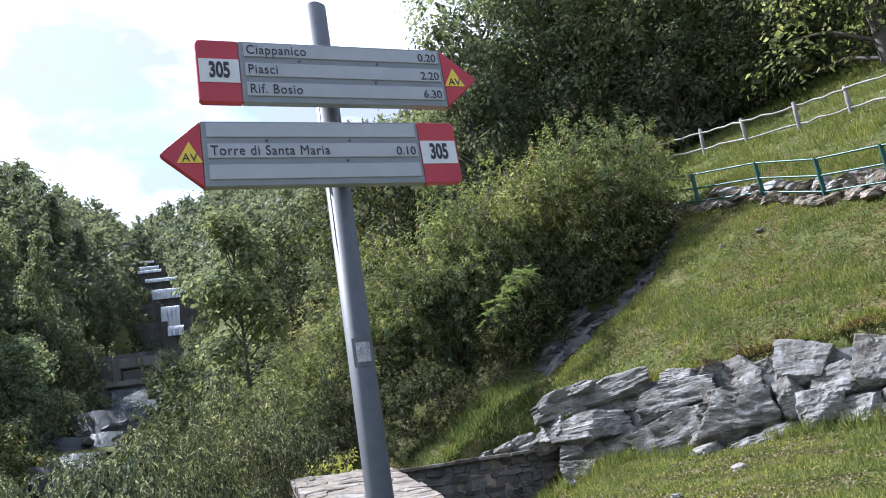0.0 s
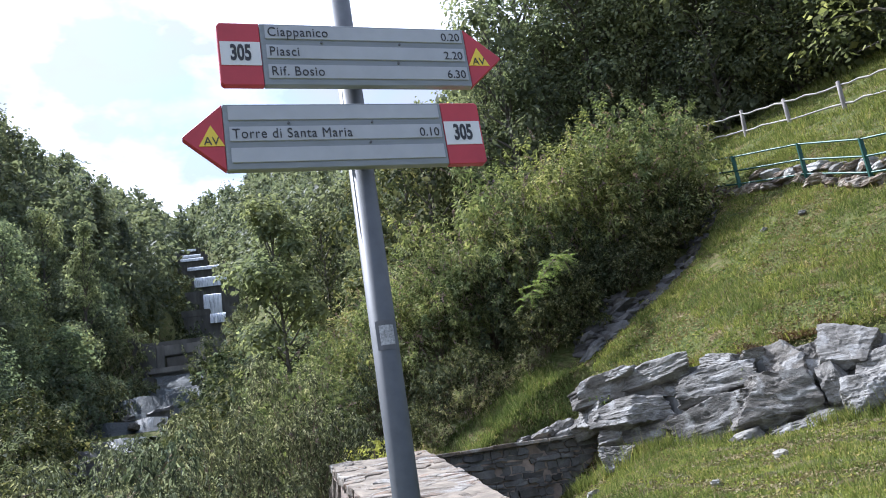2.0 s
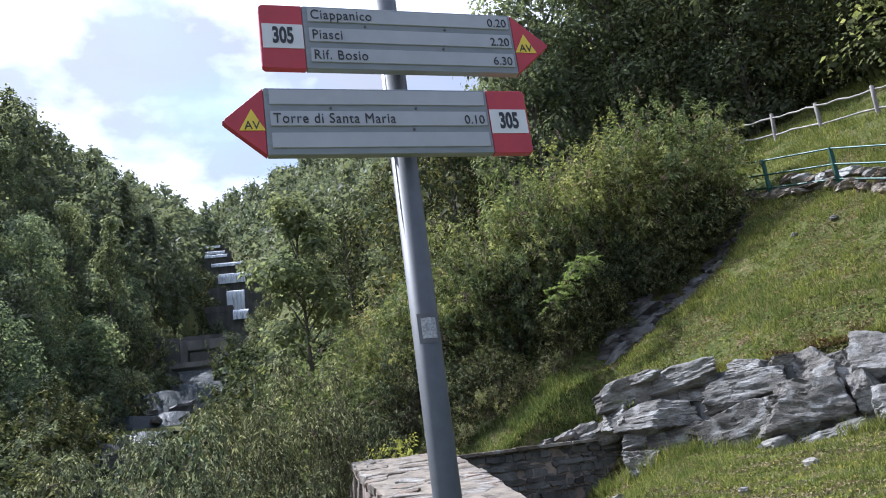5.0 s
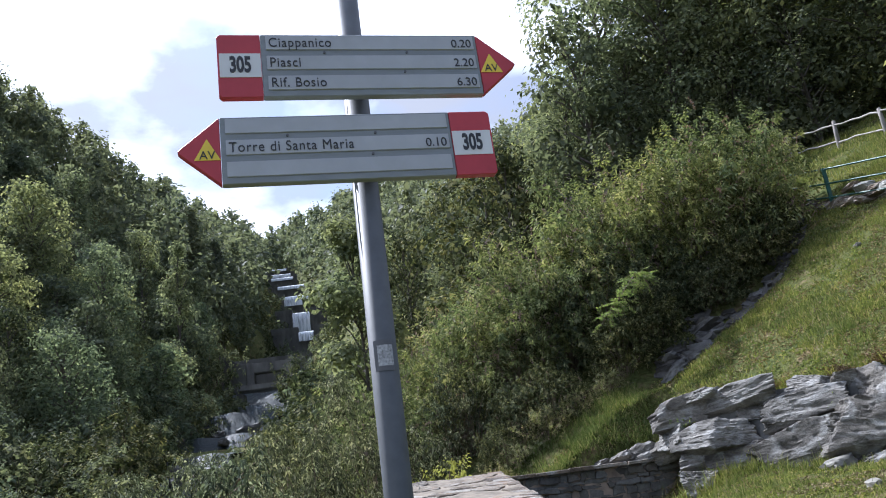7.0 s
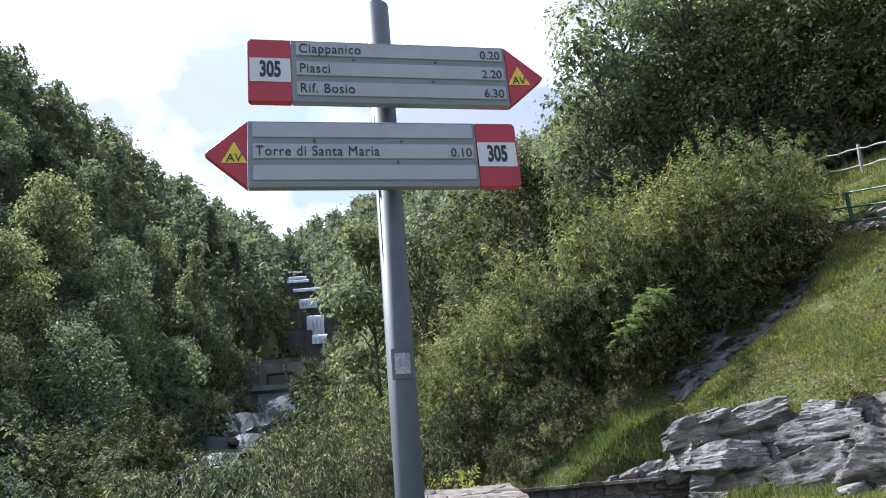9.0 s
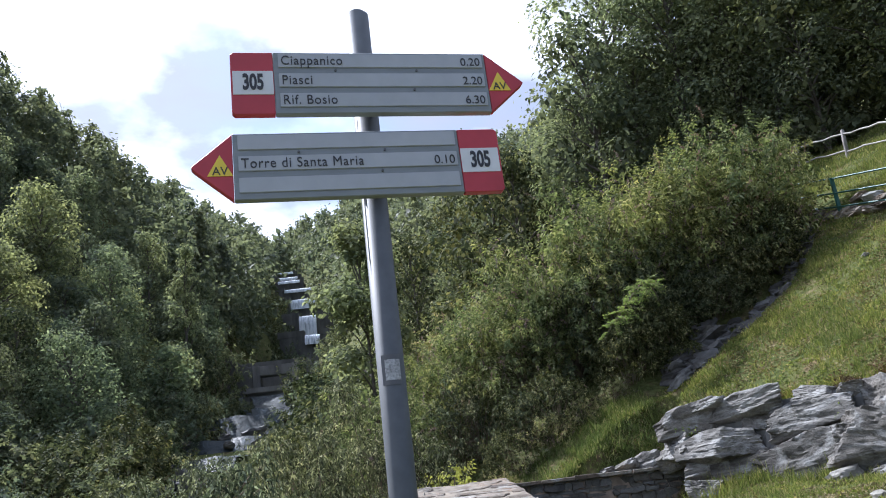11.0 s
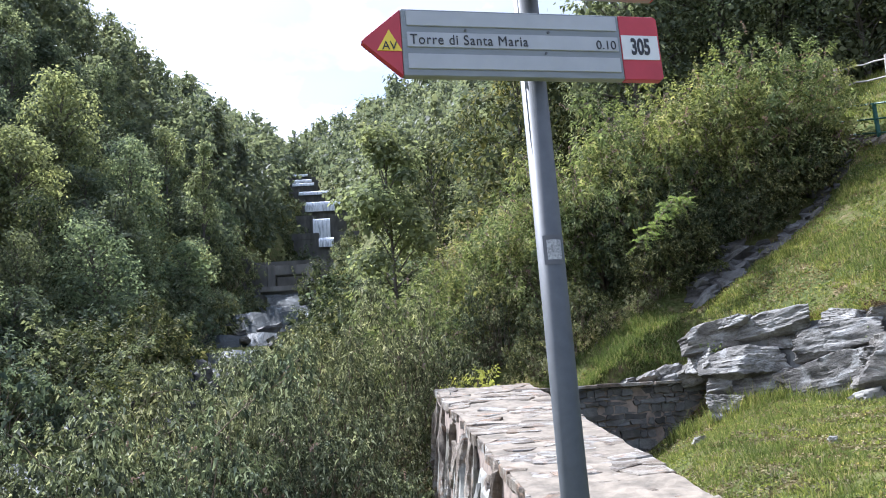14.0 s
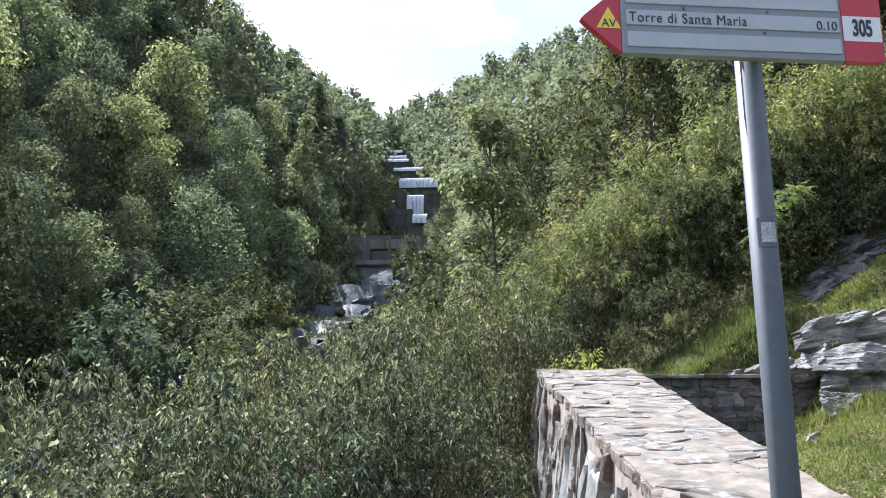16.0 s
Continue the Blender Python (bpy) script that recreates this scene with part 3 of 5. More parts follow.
def trail_sign(z, yaw, tip_at_left, near_u, far_u, rows, label):
    """A board of grey aluminium: three pale slats, a red pointed end with a yellow triangle, a red square end with a white plate."""
    H, T = 0.174, 0.022
    sg = thing("trail_sign", pose(POLE_X, POLE_Y, z, LEAN * 0.6, 0, yaw), label, "sign", "signs on the post")
    f = -0.066
    s = -1 if tip_at_left else 1
    tip, end = (near_u, far_u) if tip_at_left else (far_u, near_u)
    sh, inner = tip - s * 0.098, end + s * 0.105
    h = H / 2
    lo, hi = min(sh, inner), max(sh, inner)
    part("board", outline_bm([(lo, -h), (hi, -h), (hi, h), (lo, h)], f, f + T, 0.002), M_ALU, sg)
    part("arrow_end", outline_bm([(sh + s * 0.001, -h), (tip - s * 0.006, -0.007), (tip, 0), (tip - s * 0.006, 0.007), (sh + s * 0.001, h)][:: s], f + 0.001, f + T, 0.0015), M_RED, sg, "red pointed end")
    c = 0.007
    part("square_end", outline_bm([(inner - s * 0.001, -h), (end - s * -c, -h), (end, -h + c), (end, h - c), (end - s * -c, h), (inner - s * 0.001, h)][:: -s], f + 0.001, f + T, 0.0015), M_RED, sg, "red square end")
    tc = tip - s * 0.067
    tri = part("triangle", outline_bm([(tc - 0.030, -0.024), (tc + 0.030, -0.024), (tc, 0.031)], f - 0.0005, f + 0.002), M_YELLOW, sg, "yellow triangle")
    part("lettering", text_bm("AV", 0.030, tc, -0.012, f - 0.001, "CENTER", 0.95), M_INK, tri)
    pc = (inner + end) / 2 + s * 0.001
    plate = part("number_plate", box_bm(pc - 0.049, pc + 0.049, f - 0.0005, f + 0.002, -0.033, 0.033), M_WHITE, sg, "white plate")
    part("lettering", text_bm("305", 0.060, pc, 0.0, f - 0.001, "CENTER", 0.58, 0.002), M_INK, plate)
    for k, (left, right) in enumerate(rows):
        zc = (0.062, 0.006, -0.050)[k]
        slat = part("slat", box_bm(lo + 0.012, hi - 0.008, f - 0.003, f + 0.004, zc - 0.0195, zc + 0.0195, 0.001), M_SLAT, sg)
        if left:
            part("lettering", text_bm(left, 0.037, lo + 0.018, zc - 0.001, f - 0.0036, "LEFT", 0.85), M_INK, slat)
        if right:
            part("lettering", text_bm(right, 0.033, hi - 0.014, zc - 0.004, f - 0.0036, "RIGHT", 0.95), M_INK, slat)
    for f_, dz in ((0.28, 0.034), (0.66, 0.034), (0.64, -0.022)):
        rivet = cyl_bm(0.0032, -0.002, 0.002, sides=12)
        bmesh.ops.transform(rivet, matrix=Matrix.Translation((lo + (hi - lo) * f_, f - 0.0015, dz)) @ Matrix.Rotation(radians(90), 4, "X"), verts=rivet.verts[:])
        part("rivet", rivet, M_TAPE, sg, "dark weathered rivet")
    for dz in (-0.045, 0.045):
        part("clamp", box_bm(-0.024, 0.034, f + T, 0.0, dz - 0.010, dz + 0.010, 0.003), M_BRACKET, sg, "steel clamp round the post")
    return sg


trail_sign(2.778, 10.0, False, -0.330, 0.422, [("Ciappanico", "0.20"), ("Piasci", "2.20"), ("Rif. Bosio", "6.30")], "grey aluminium trail sign with three destinations and red pointed end")
trail_sign(2.556, 9.3, True, -0.430, 0.328, [("", ""), ("Torre di Santa Maria", "0.10"), ("", "")], "grey aluminium trail sign with one destination and red pointed end")


# ---- stones ----
def boulder_arrays(w, d, h, rng, flat=0.45, levels=5, detail=4, ledges=1.0):
    """A broken, layered rock, w along x, d deep along y, h high, centred: a block cut by random planes, with ledges along its layers."""
    bm = bmesh.new()
    bmesh.ops.create_icosphere(bm, subdivisions=detail, radius=1.0)
    seed = Vector(rng.uniform(-50, 50, 3))
    planes = [(Vector(n), rng.uniform(0.86, 1.05)) for n in ((1, 0, 0), (-1, 0, 0), (0, 1, 0), (0, -1, 0), (0, 0, 1), (0, 0, -1))]
    planes = [((n + Vector(rng.normal(size=3) * 0.2)).normalized(), q) for n, q in planes]
    planes += [(Vector(rng.normal(size=3)).normalized(), rng.uniform(1.05, 1.4)) for _ in range(int(4 + flat * 8))]
    tilt = rng.uniform(-0.35, 0.35)
    for v in bm.verts:
        c = v.co.copy()
        r = min(q / max(c.dot(n), 1e-3) for n, q in planes)
        p = c * min(r, 1.75)
        layer = (p.z + p.x * tilt) * levels + 1.6 * noise.noise(c * 1.4 - seed)
        step = math.floor(layer)
        ledge = 0.09 * ledges * noise.noise(Vector((step * 3.7, step * 1.3, 5.1)) + seed) - 0.05 * ledges * (1 - abs(2 * (layer - step) - 1)) ** 4
        block = 0.085 * ledges * noise.cell(Vector((p.x * 1.9 + p.z * 0.5, p.y * 1.9, p.z * 2.6)) + seed) + 0.04 * ledges * noise.cell(Vector((p.x * 4.1, p.y * 4.1, p.z * 5.5 + p.x)) - seed)
        rough = 0.06 * noise.noise(c * 2.5 + seed) + 0.04 * noise.noise(c * 6 + seed) + 0.018 * noise.noise(c * 14 + seed) + block
        q = 1.0 + ledge + rough
        v.co = Vector((p.x * q * w / 2, p.y * q * d / 2, p.z * (1 + rough * 0.7) * h / 2))
    bm.normal_update()
    for f in bm.faces:
        f.smooth = True
    for e in bm.edges:
        e.smooth = e.calc_face_angle(0.0) < 0.3
    return bm


rng = np.random.default_rng(3)
rocks = thing("rock_wall", pose(0, 0, 0), "rough retaining wall of large layered grey boulders below the meadow", "rock wall", "", "structure")
backing = bmesh.new()
ring = []
for s in np.linspace(1.15, 7.2, 60):
    row = []
    for z in np.linspace(1.0, 2.75, 14):
        q = ROCK_A + ROCK_U * s + ROCK_N * (0.14 + 0.30 * (z - 2.2) + 0.42 * max(0.0, 1.1 - s) + 0.06 * noise.noise(Vector((s * 2.2, z * 2.6, 1.0))) + 0.05 * noise.noise(Vector((s * 7, z * 9, 4.0))))
        row.append(backing.verts.new((q[0], q[1], z - 0.05 * max(0, s - 3))))
    ring.append(row)
for a, b in zip(ring, ring[1:]):
    for k in range(13):
        backing.faces.new((a[k], b[k], b[k + 1], a[k + 1]))
part("mortar_backing", backing, M_GREYMORTAR, rocks, "smooth grey mortar between the boulders")
TOP_ROCKS = [(0.95, 2.66, 1.05, 0.42), (1.90, 2.72, 1.08, 0.34), (2.94, 2.70, 0.60, 0.24), (2.04, 2.46, 0.5, 0.26), (2.87, 2.45, 1.12, 0.42), (3.82, 2.45, 0.58, 0.62),
             (4.15, 2.46, 0.40, 0.52), (4.72, 2.50, 0.78, 0.56), (5.12, 2.22, 0.66, 0.42), (5.60, 2.35, 0.58, 0.60), (3.44, 2.66, 0.32, 0.18), (6.3, 2.25, 0.95, 0.6), (1.35, 2.84, 0.5, 0.18)]
LOW_ROCKS = [(1.51, 2.23, 1.06, 0.40), (1.79, 1.84, 1.05, 0.34), (2.78, 1.86, 1.2, 0.62), (3.85, 2.04, 1.12, 0.60), (4.92, 1.92, 0.52, 0.46), (5.36, 1.82, 0.54, 0.40),
             (4.62, 1.68, 0.54, 0.32), (3.60, 1.52, 0.38, 0.26), (4.15, 1.58, 0.75, 0.34), (4.53, 2.08, 0.34, 0.50), (1.15, 1.96, 0.60, 0.30), (1.30, 1.62, 0.5, 0.3), (3.47, 2.08, 0.52, 0.34), (6.1, 1.75, 1.0, 0.5), (2.2, 1.5, 0.9, 0.35), (0.80, 2.28, 0.55, 0.34)]
for top, rows in ((True, TOP_ROCKS), (False, LOW_ROCKS)):
    for s, z, w, h in rows:
        out_ = 0.07 if top else -0.02
        back = 0.32 * max(0.0, 0.9 - s)
        q = ROCK_A + ROCK_U * s + ROCK_N * (0.16 + back + out_ + 0.30 * (z - 2.2) + rng.uniform(-0.12, 0.10))
        r = part("rock", boulder_arrays(w * 1.02, 0.46, h * 1.06, rng, rng.uniform(0.4, 1.0), rng.integers(4, 9), 5, 0.45), M_BOULDER, rocks)
        r.matrix_world = pose(q[0], q[1], z, -17 + rng.uniform(-12, 10), rng.uniform(-14, 12), -52.9 + rng.uniform(-12, 12))

# the rocks thin out where they meet the cross wall
for x, y, w, h in ((3.72, 11.34, 0.55, 0.26), (3.38, 11.52, 0.42, 0.20), (3.95, 11.15, 0.5, 0.34), (3.08, 11.66, 0.26, 0.12)):
    r = part("rock", boulder_arrays(w, 0.36, h, rng, 0.5, 5, 4, 0.6), M_BOULDER, rocks)
    r.matrix_world = pose(x, y, max(2.12, float(ground(x, y))) + h * 0.2, rng.uniform(-8, 8), -14, -45 + rng.uniform(-10, 10))


def slab_bm(outline, z0, z1, rng, tilt=0.0):
    """A flat stone: an irregular outline in x and y, from z0 up to about z1."""
    bm = bmesh.new()
    cx, cy = np.mean(outline, 0)
    a, b = rng.normal(size=2) * tilt
    lo = [bm.verts.new((x, y, z0)) for x, y in outline]
    hi = [bm.verts.new((x, y, z1 - 0.008 + a * (x - cx) + b * (y - cy))) for x, y in outline]
    inn = [bm.verts.new((cx + (x - cx) * 0.94, cy + (y - cy) * 0.93, z1 + a * (x - cx) + b * (y - cy) + rng.normal() * 0.003)) for x, y in outline]
    n = len(outline)
    for k in range(n):
        j = (k + 1) % n
        bm.faces.new((lo[k], lo[j], hi[j], hi[k]))
        bm.faces.new((hi[k], hi[j], inn[j], inn[k]))
    bm.faces.new(inn)
    return bm


def rough_outline(x0, x1, y0, y1, rng, jit=0.04):
    """A rectangle gone uneven, anticlockwise."""
    pts = [(x0, y0), ((x0 * 2 + x1) / 3, y0), ((x0 + x1 * 2) / 3, y0), (x1, y0), (x1, (y0 + y1) / 2), (x1, y1), ((x0 + x1 * 2) / 3, y1), ((x0 * 2 + x1) / 3, y1), (x0, y1), (x0, (y0 + y1) / 2)]
    return [(x + rng.uniform(-jit, jit), y + rng.uniform(-jit, jit)) for x, y in pts]


# bank wall: mortar core, flat stones on top, upright slabs on the river face
bank_wall = thing("wall_bank", pose(0, 0, 0), "broad dry-stone embankment wall topped with pale layered schist", "stone wall", "", "structure")
core = bmesh.new()
ring = []
for y in np.arange(0.6, 11.7, 0.5):
    zt = wall_top(y) - 0.012
    ring.append([core.verts.new(p) for p in ((wall_left(y) - 0.18, y, zt - 2.3), (wall_left(y) + 0.06, y, zt), (wall_right(y) - 0.04, y, zt), (wall_right(y) + 0.12, y, zt - 2.3))])
for a, b in zip(ring, ring[1:]):
    for k in range(3):
        core.faces.new((a[k], b[k], b[k + 1], a[k + 1]))
core.faces.new(ring[0]), core.faces.new(ring[-1][::-1])
part("core", core, M_MORTAR, bank_wall, "brown earth and mortar core")
bed = bmesh.new()
ring = [[bed.verts.new((x_, y_, wall_top(y_) + 0.010 + 0.014 * noise.noise(Vector((x_ * 3, y_ * 3, 0))) + 0.012 * noise.noise(Vector((x_ * 9, y_ * 9, 4))))) for x_ in np.linspace(wall_left(y_) + 0.05, wall_right(y_) - 0.03, 30)] for y_ in np.arange(0.6, 11.61, 0.07)]
for a, b in zip(ring, ring[1:]):
    for k in range(29):
        bed.faces.new((a[k], a[k + 1], b[k + 1], b[k]))
part("mortar_bed", bed, M_TOPMORTAR, bank_wall, "beige weathered mortar")
rng = np.random.default_rng(8)


def clip_cell(poly, px, py, nx, ny):
    """The part of a polygon on the near side of a line."""
    out_ = []
    for (ax, ay), (bx, by) in zip(poly, poly[1:] + poly[:1]):
        da, db = (ax - px) * nx + (ay - py) * ny, (bx - px) * nx + (by - py) * ny
        if da <= 0:
            out_.append((ax, ay))
        if da * db < 0:
            t = da / (da - db)
            out_.append((ax + (bx - ax) * t, ay + (by - ay) * t))
    return out_


# flat stones of all sizes fitted together over the top
SQ = 1.35                                  # stones lie longer across the wall than along it
sites = []
for k in range(4000):
    f, y = rng.random(), rng.uniform(0.8, 11.55)
    x = wall_left(y) + (wall_right(y) - wall_left(y)) * f
    gap = 0.20 + 0.45 * rng.random() ** 2
    if all((x - a) ** 2 + (SQ * (y - b)) ** 2 > max(gap, g_) ** 2 for a, b, g_ in sites):
        sites.append((x, y, gap * 0.9))
for x, y, g_ in sites:
    cell = [(wall_left(y - 0.5), y - 0.5), (wall_right(y - 0.5), y - 0.5), (wall_right(y + 0.5), y + 0.5), (wall_left(y + 0.5), y + 0.5)]
    cell = clip_cell(clip_cell(cell, 0, 0.75, 0, -1), 0, 11.64, 0, 1)
    for a, b, _ in sites:
        if (a, b) != (x, y) and abs(a - x) < 1.2 and abs(b - y) < 0.8:
            wx, wy = (a - x), (b - y) * SQ * SQ
            cell = clip_cell(cell, (a + x) / 2, (b + y) / 2, wx, wy)
            if len(cell) < 3:
                break
    if len(cell) < 3 or rng.random() < 0.10:
        continue
    fine = []
    for (ax, ay), (bx, by) in zip(cell, cell[1:] + cell[:1]):
        fine += [(ax, ay), ((ax + bx) / 2, (ay + by) / 2)] if math.hypot(bx - ax, by - ay) > 0.12 else [(ax, ay)]
    cx, cy = np.mean(fine, 0)
    fine = [(q[0] + (0.02 + 0.09 * noise.noise(Vector((q[1] * 2.6, 1.0, 7.0))) if q[0] < wall_left(q[1]) + 0.03 else 0.0), q[1]) for q in fine]
    fine = [(cx + (q[0] - cx) * 0.985 + rng.uniform(-0.016, 0.016), cy + (q[1] - cy) * 0.97 + rng.uniform(-0.012, 0.012)) for q in fine]
    st_ = part("stone", slab_bm(fine, -0.10, rng.uniform(-0.006, 0.030), rng, 0.035), M_SCHIST, bank_wall)
    # the top climbs with the wall
    for v in st_.data.vertices:
        v.co.z += wall_top(v.co.y)
y = 1.2
while y < 11.4:
    wd = rng.uniform(0.16, 0.62)
    hh = rng.uniform(0.5, 1.5)
    top = wall_top(y) - rng.uniform(0.0, 0.45)
    smooth_face = rng.random() < 0.45
    sl = part("slab", boulder_arrays(0.14 + 0.1 * rng.random(), wd, hh, rng, 0.2 if smooth_face else 0.6, 3, 3, 0.25 if smooth_face else 1.0), M_SLAB if smooth_face else M_SCHIST, bank_wall)
    sl.matrix_world = pose(wall_left(y) + 0.0, y + wd / 2, top - hh / 2, rng.uniform(-18, 18), 6, rng.uniform(-8, 8))
    y += wd * rng.uniform(0.35, 0.8)

# cross wall between the bank wall and the rocks, its stone darkened for shade
cross = thing("wall_cross", pose(0, 0, 0), "shaded cross wall of flat grey stones holding the meadow", "stone wall", "", "structure")
part("core", box_bm(1.35, 4.5, 11.22, 11.42, 0.2, 2.08), M_MORTAR, cross)
rng = np.random.default_rng(12)
z = 0.35
while z < 2.05:
    hh = rng.uniform(0.06, 0.17)
    z1 = min(z + hh, 2.06)
    x = 1.38
    while x < 4.4:
        wd = rng.uniform(0.10, 0.42)
        x1 = min(x + wd, 4.45)
        if x1 - x > 0.06:
            s_ = part("stone", slab_bm(rough_outline(x + 0.006, x1 - 0.006, z + 0.005, z1 - 0.005, rng, 0.022), -0.1, rng.uniform(-0.02, 0.035), rng, 0.08), M_SHADESTONE, cross)
            s_.matrix_world = Matrix.Translation((0, 11.20, 0)) @ Matrix.Rotation(radians(90), 4, "X")
        x = x1
    z = z1
x = 1.45
while x < 3.9:
    wd = rng.uniform(0.3, 0.6)
    c_ = part("capstone", slab_bm(rough_outline(x + 0.005, min(x + wd, 4.0) - 0.005, 11.10, 11.42, rng, 0.02), 2.06, 2.10 + rng.uniform(0, 0.02), rng, 0.01), M_SCHIST, cross)
    x += wd



# ---- fences ----
def straight(a, b, k):
    return [tuple(np.array(a) + (np.array(b) - np.array(a)) * i / k) for i in range(k + 1)]


green = thing("metal_fence", pose(0, 0, 0), "dark green painted steel railing on a stone kerb above the meadow", "fence")
GREEN_POSTS = [(9.00, 15.3), (9.15, 13.62), (9.46, 11.75), (9.48, 10.05), (9.66, 8.68), (9.8, 7.2), (9.95, 5.7)]
for x, y in GREEN_POSTS:
    z = float(ground(x, y))
    part("post", box_bm(x - 0.038, x + 0.038, y - 0.025, y + 0.025, z - 0.3, z + 0.84, 0.006), M_GREEN, green)
for (xa, ya), (xb, yb) in zip(GREEN_POSTS, GREEN_POSTS[1:]):
    za, zb = float(ground(xa, ya)), float(ground(xb, yb))
    for up_ in (0.20, 0.50, 0.82):
        tubes_part("rail", [([(xa, ya, za + up_), (xb, yb, zb + up_)], [0.019, 0.019])], M_GREEN, green)

wooden = thing("wooden_fence", pose(0, 0, 0), "weathered rustic pole fence along the upper meadow", "fence")
rng = np.random.default_rng(21)
WOOD_POSTS = [(11.95, 19.9), (12.28, 18.0), (12.47, 16.2), (12.95, 14.7), (13.28, 13.28), (13.7, 11.8), (14.1, 10.3), (14.5, 8.8)]
tops = []
for x, y in WOOD_POSTS:
    z = float(ground(x, y))
    lean = rng.uniform(-0.05, 0.05, 2)
    tubes_part("post", [([(x, y, z - 0.3), (x + lean[0] * 0.5, y + lean[1] * 0.5, z + 0.35), (x + lean[0], y + lean[1], z + 0.74), (x + lean[0], y + lean[1], z + 0.76)], [0.06, 0.056, 0.05, 0.01])], M_POSTWOOD, wooden, 10)
    tops.append((x, y, z))
for a, b in zip(tops, tops[1:]):
    for up_ in (0.16, 0.64):
        pts = [np.array(p) + (0, 0, up_ + rng.uniform(-0.03, 0.03)) for p in straight(a, b, 5)]
        tubes_part("rail", [(pts, 0.026 * rng.uniform(0.8, 1.15, 6))], M_RAILWOOD, wooden)

# kerb stones under the green railing
kerb = thing("stone_kerb", pose(0, 0, 0), "low kerb of rough pale stones under the green railing", "kerb", "", "structure")
for (xa, ya), (xb, yb) in zip(GREEN_POSTS, GREEN_POSTS[1:]):
    n_ = 9
    for k in range(n_):
        f = (k + rng.uniform(0.2, 0.8)) / n_
        x, y = xa + (xb - xa) * f + rng.uniform(-0.05, 0.25), ya + (yb - ya) * f
        r = part("kerb_stone", boulder_arrays(rng.uniform(0.2, 0.55), rng.uniform(0.2, 0.4), rng.uniform(0.10, 0.2), rng, 0.4, 3, 3), M_SCHIST, kerb)
        r.matrix_world = pose(x, y, float(ground(x, y)) + rng.uniform(-0.03, 0.07), rng.uniform(-10, 10), rng.uniform(-12, 12), math.degrees(math.atan2(yb - ya, xb - xa)) + rng.uniform(-30, 30))


for (xa, ya), (xb, yb) in zip(GREEN_POSTS[1:], GREEN_POSTS[2:]):
    for k in range(6):
        f = (k + rng.uniform(0.2, 0.8)) / 6
        w_, h_ = rng.uniform(0.25, 0.55), rng.uniform(0.12, 0.2) + 0.10 * smooth(12.0, 9.5, ya)
        x, y = xa + (xb - xa) * f + 0.42 + rng.uniform(-0.05, 0.08), ya + (yb - ya) * f
        r = part("kerb_stone", boulder_arrays(w_, 0.35, h_, rng, 0.3, 4, 3, 0.5), M_SLAB if k % 2 else M_SCHIST, kerb)
        r.matrix_world = pose(x, y, float(ground(x, y)) + h_ * 0.32, rng.uniform(-8, 8), rng.uniform(-8, 8), math.degrees(math.atan2(yb - ya, xb - xa)) + rng.uniform(-15, 15))


# stony runnel down the gully beside the meadow
runnel = thing("drain_channel", pose(0, 0, 0), "stony grey runnel down the shaded gully", "drain", "", "structure")
for k in range(84):
    f = (k + rng.uniform(0, 1)) / 84
    x, y = 4.9 + 3.7 * f + rng.normal() * 0.09, 12.84 + 1.1 * f + 0.13 * math.sin(f * 9) + 0.05 * math.sin(f * 31) + rng.normal() * 0.23
    w = rng.uniform(0.18, 0.5) * (1.1 - 0.55 * f)
    r = part("channel_stone", boulder_arrays(w * 1.4, w, w * 0.5, rng, 0.5, 3, 3), M_RUNNEL, runnel)
    r.matrix_world = pose(x, y, float(ground(x, y)) - 0.02 + rng.normal() * 0.03, rng.uniform(-16, 16), -25 + rng.uniform(-12, 12), 17 + rng.uniform(-80, 80))


# ---- torrent, check dams ----
def river_at(y):
    return float(np.interp(y, RIVER_Y, RIVER_X)), float(np.interp(y, RIVER_Y, RIVER_Z))


rng = np.random.default_rng(31)
for y, x, z, w, fall in DAMS:
    dam = thing("check_dam", pose(x, y, z), "stained concrete check dam across the torrent with water pouring over", "dam", "dams up the torrent")
    part("body", box_bm(-max(w / 2, 3) - 1, max(w / 2, 3) + 1, 0.0, 1.2, -14, -0.1, 0.05), M_DAM, dam)
    for sgn in (-1, 1):
        part("wing", box_bm(min(sgn * w / 2, sgn * (max(w / 2, 3) + 1.2)), max(sgn * w / 2, sgn * (max(w / 2, 3) + 1.2)), 0.0, 1.1, -0.1, 0.7, 0.04), M_DAM, dam)
    n_ = 40
    verts, faces = [], []
    for i in range(n_ + 1):
        u = -w / 2 + w * i / n_
        jit = rng.uniform(-0.05, 0.05)
        for dy, dz in ((1.2, 0.06), (0.1, 0.05), (-0.18 + jit, -0.12), (-0.34 + jit, -0.45 * fall), (-0.40 + jit, -fall)):
            verts.append((u, dy, dz))
    for i in range(n_):
        for k in range(4):
            a = i * 5 + k
            faces.append((a, a + 5, a + 6, a + 1))
    sheet = mesh_part("water_sheet", verts, faces, M_FOAM, dam, True)
    tagged(sheet, "white curtain of falling water")
    pool = [(-w / 2 - 0.8, 1.2, -0.04), (w / 2 + 0.8, 1.2, -0.04), (w / 2 + 0.8, 20, 0.1), (-w / 2 - 0.8, 20, 0.1)]
    mesh_part("pool", pool, [(0, 1, 2, 3)], M_WATER, dam)

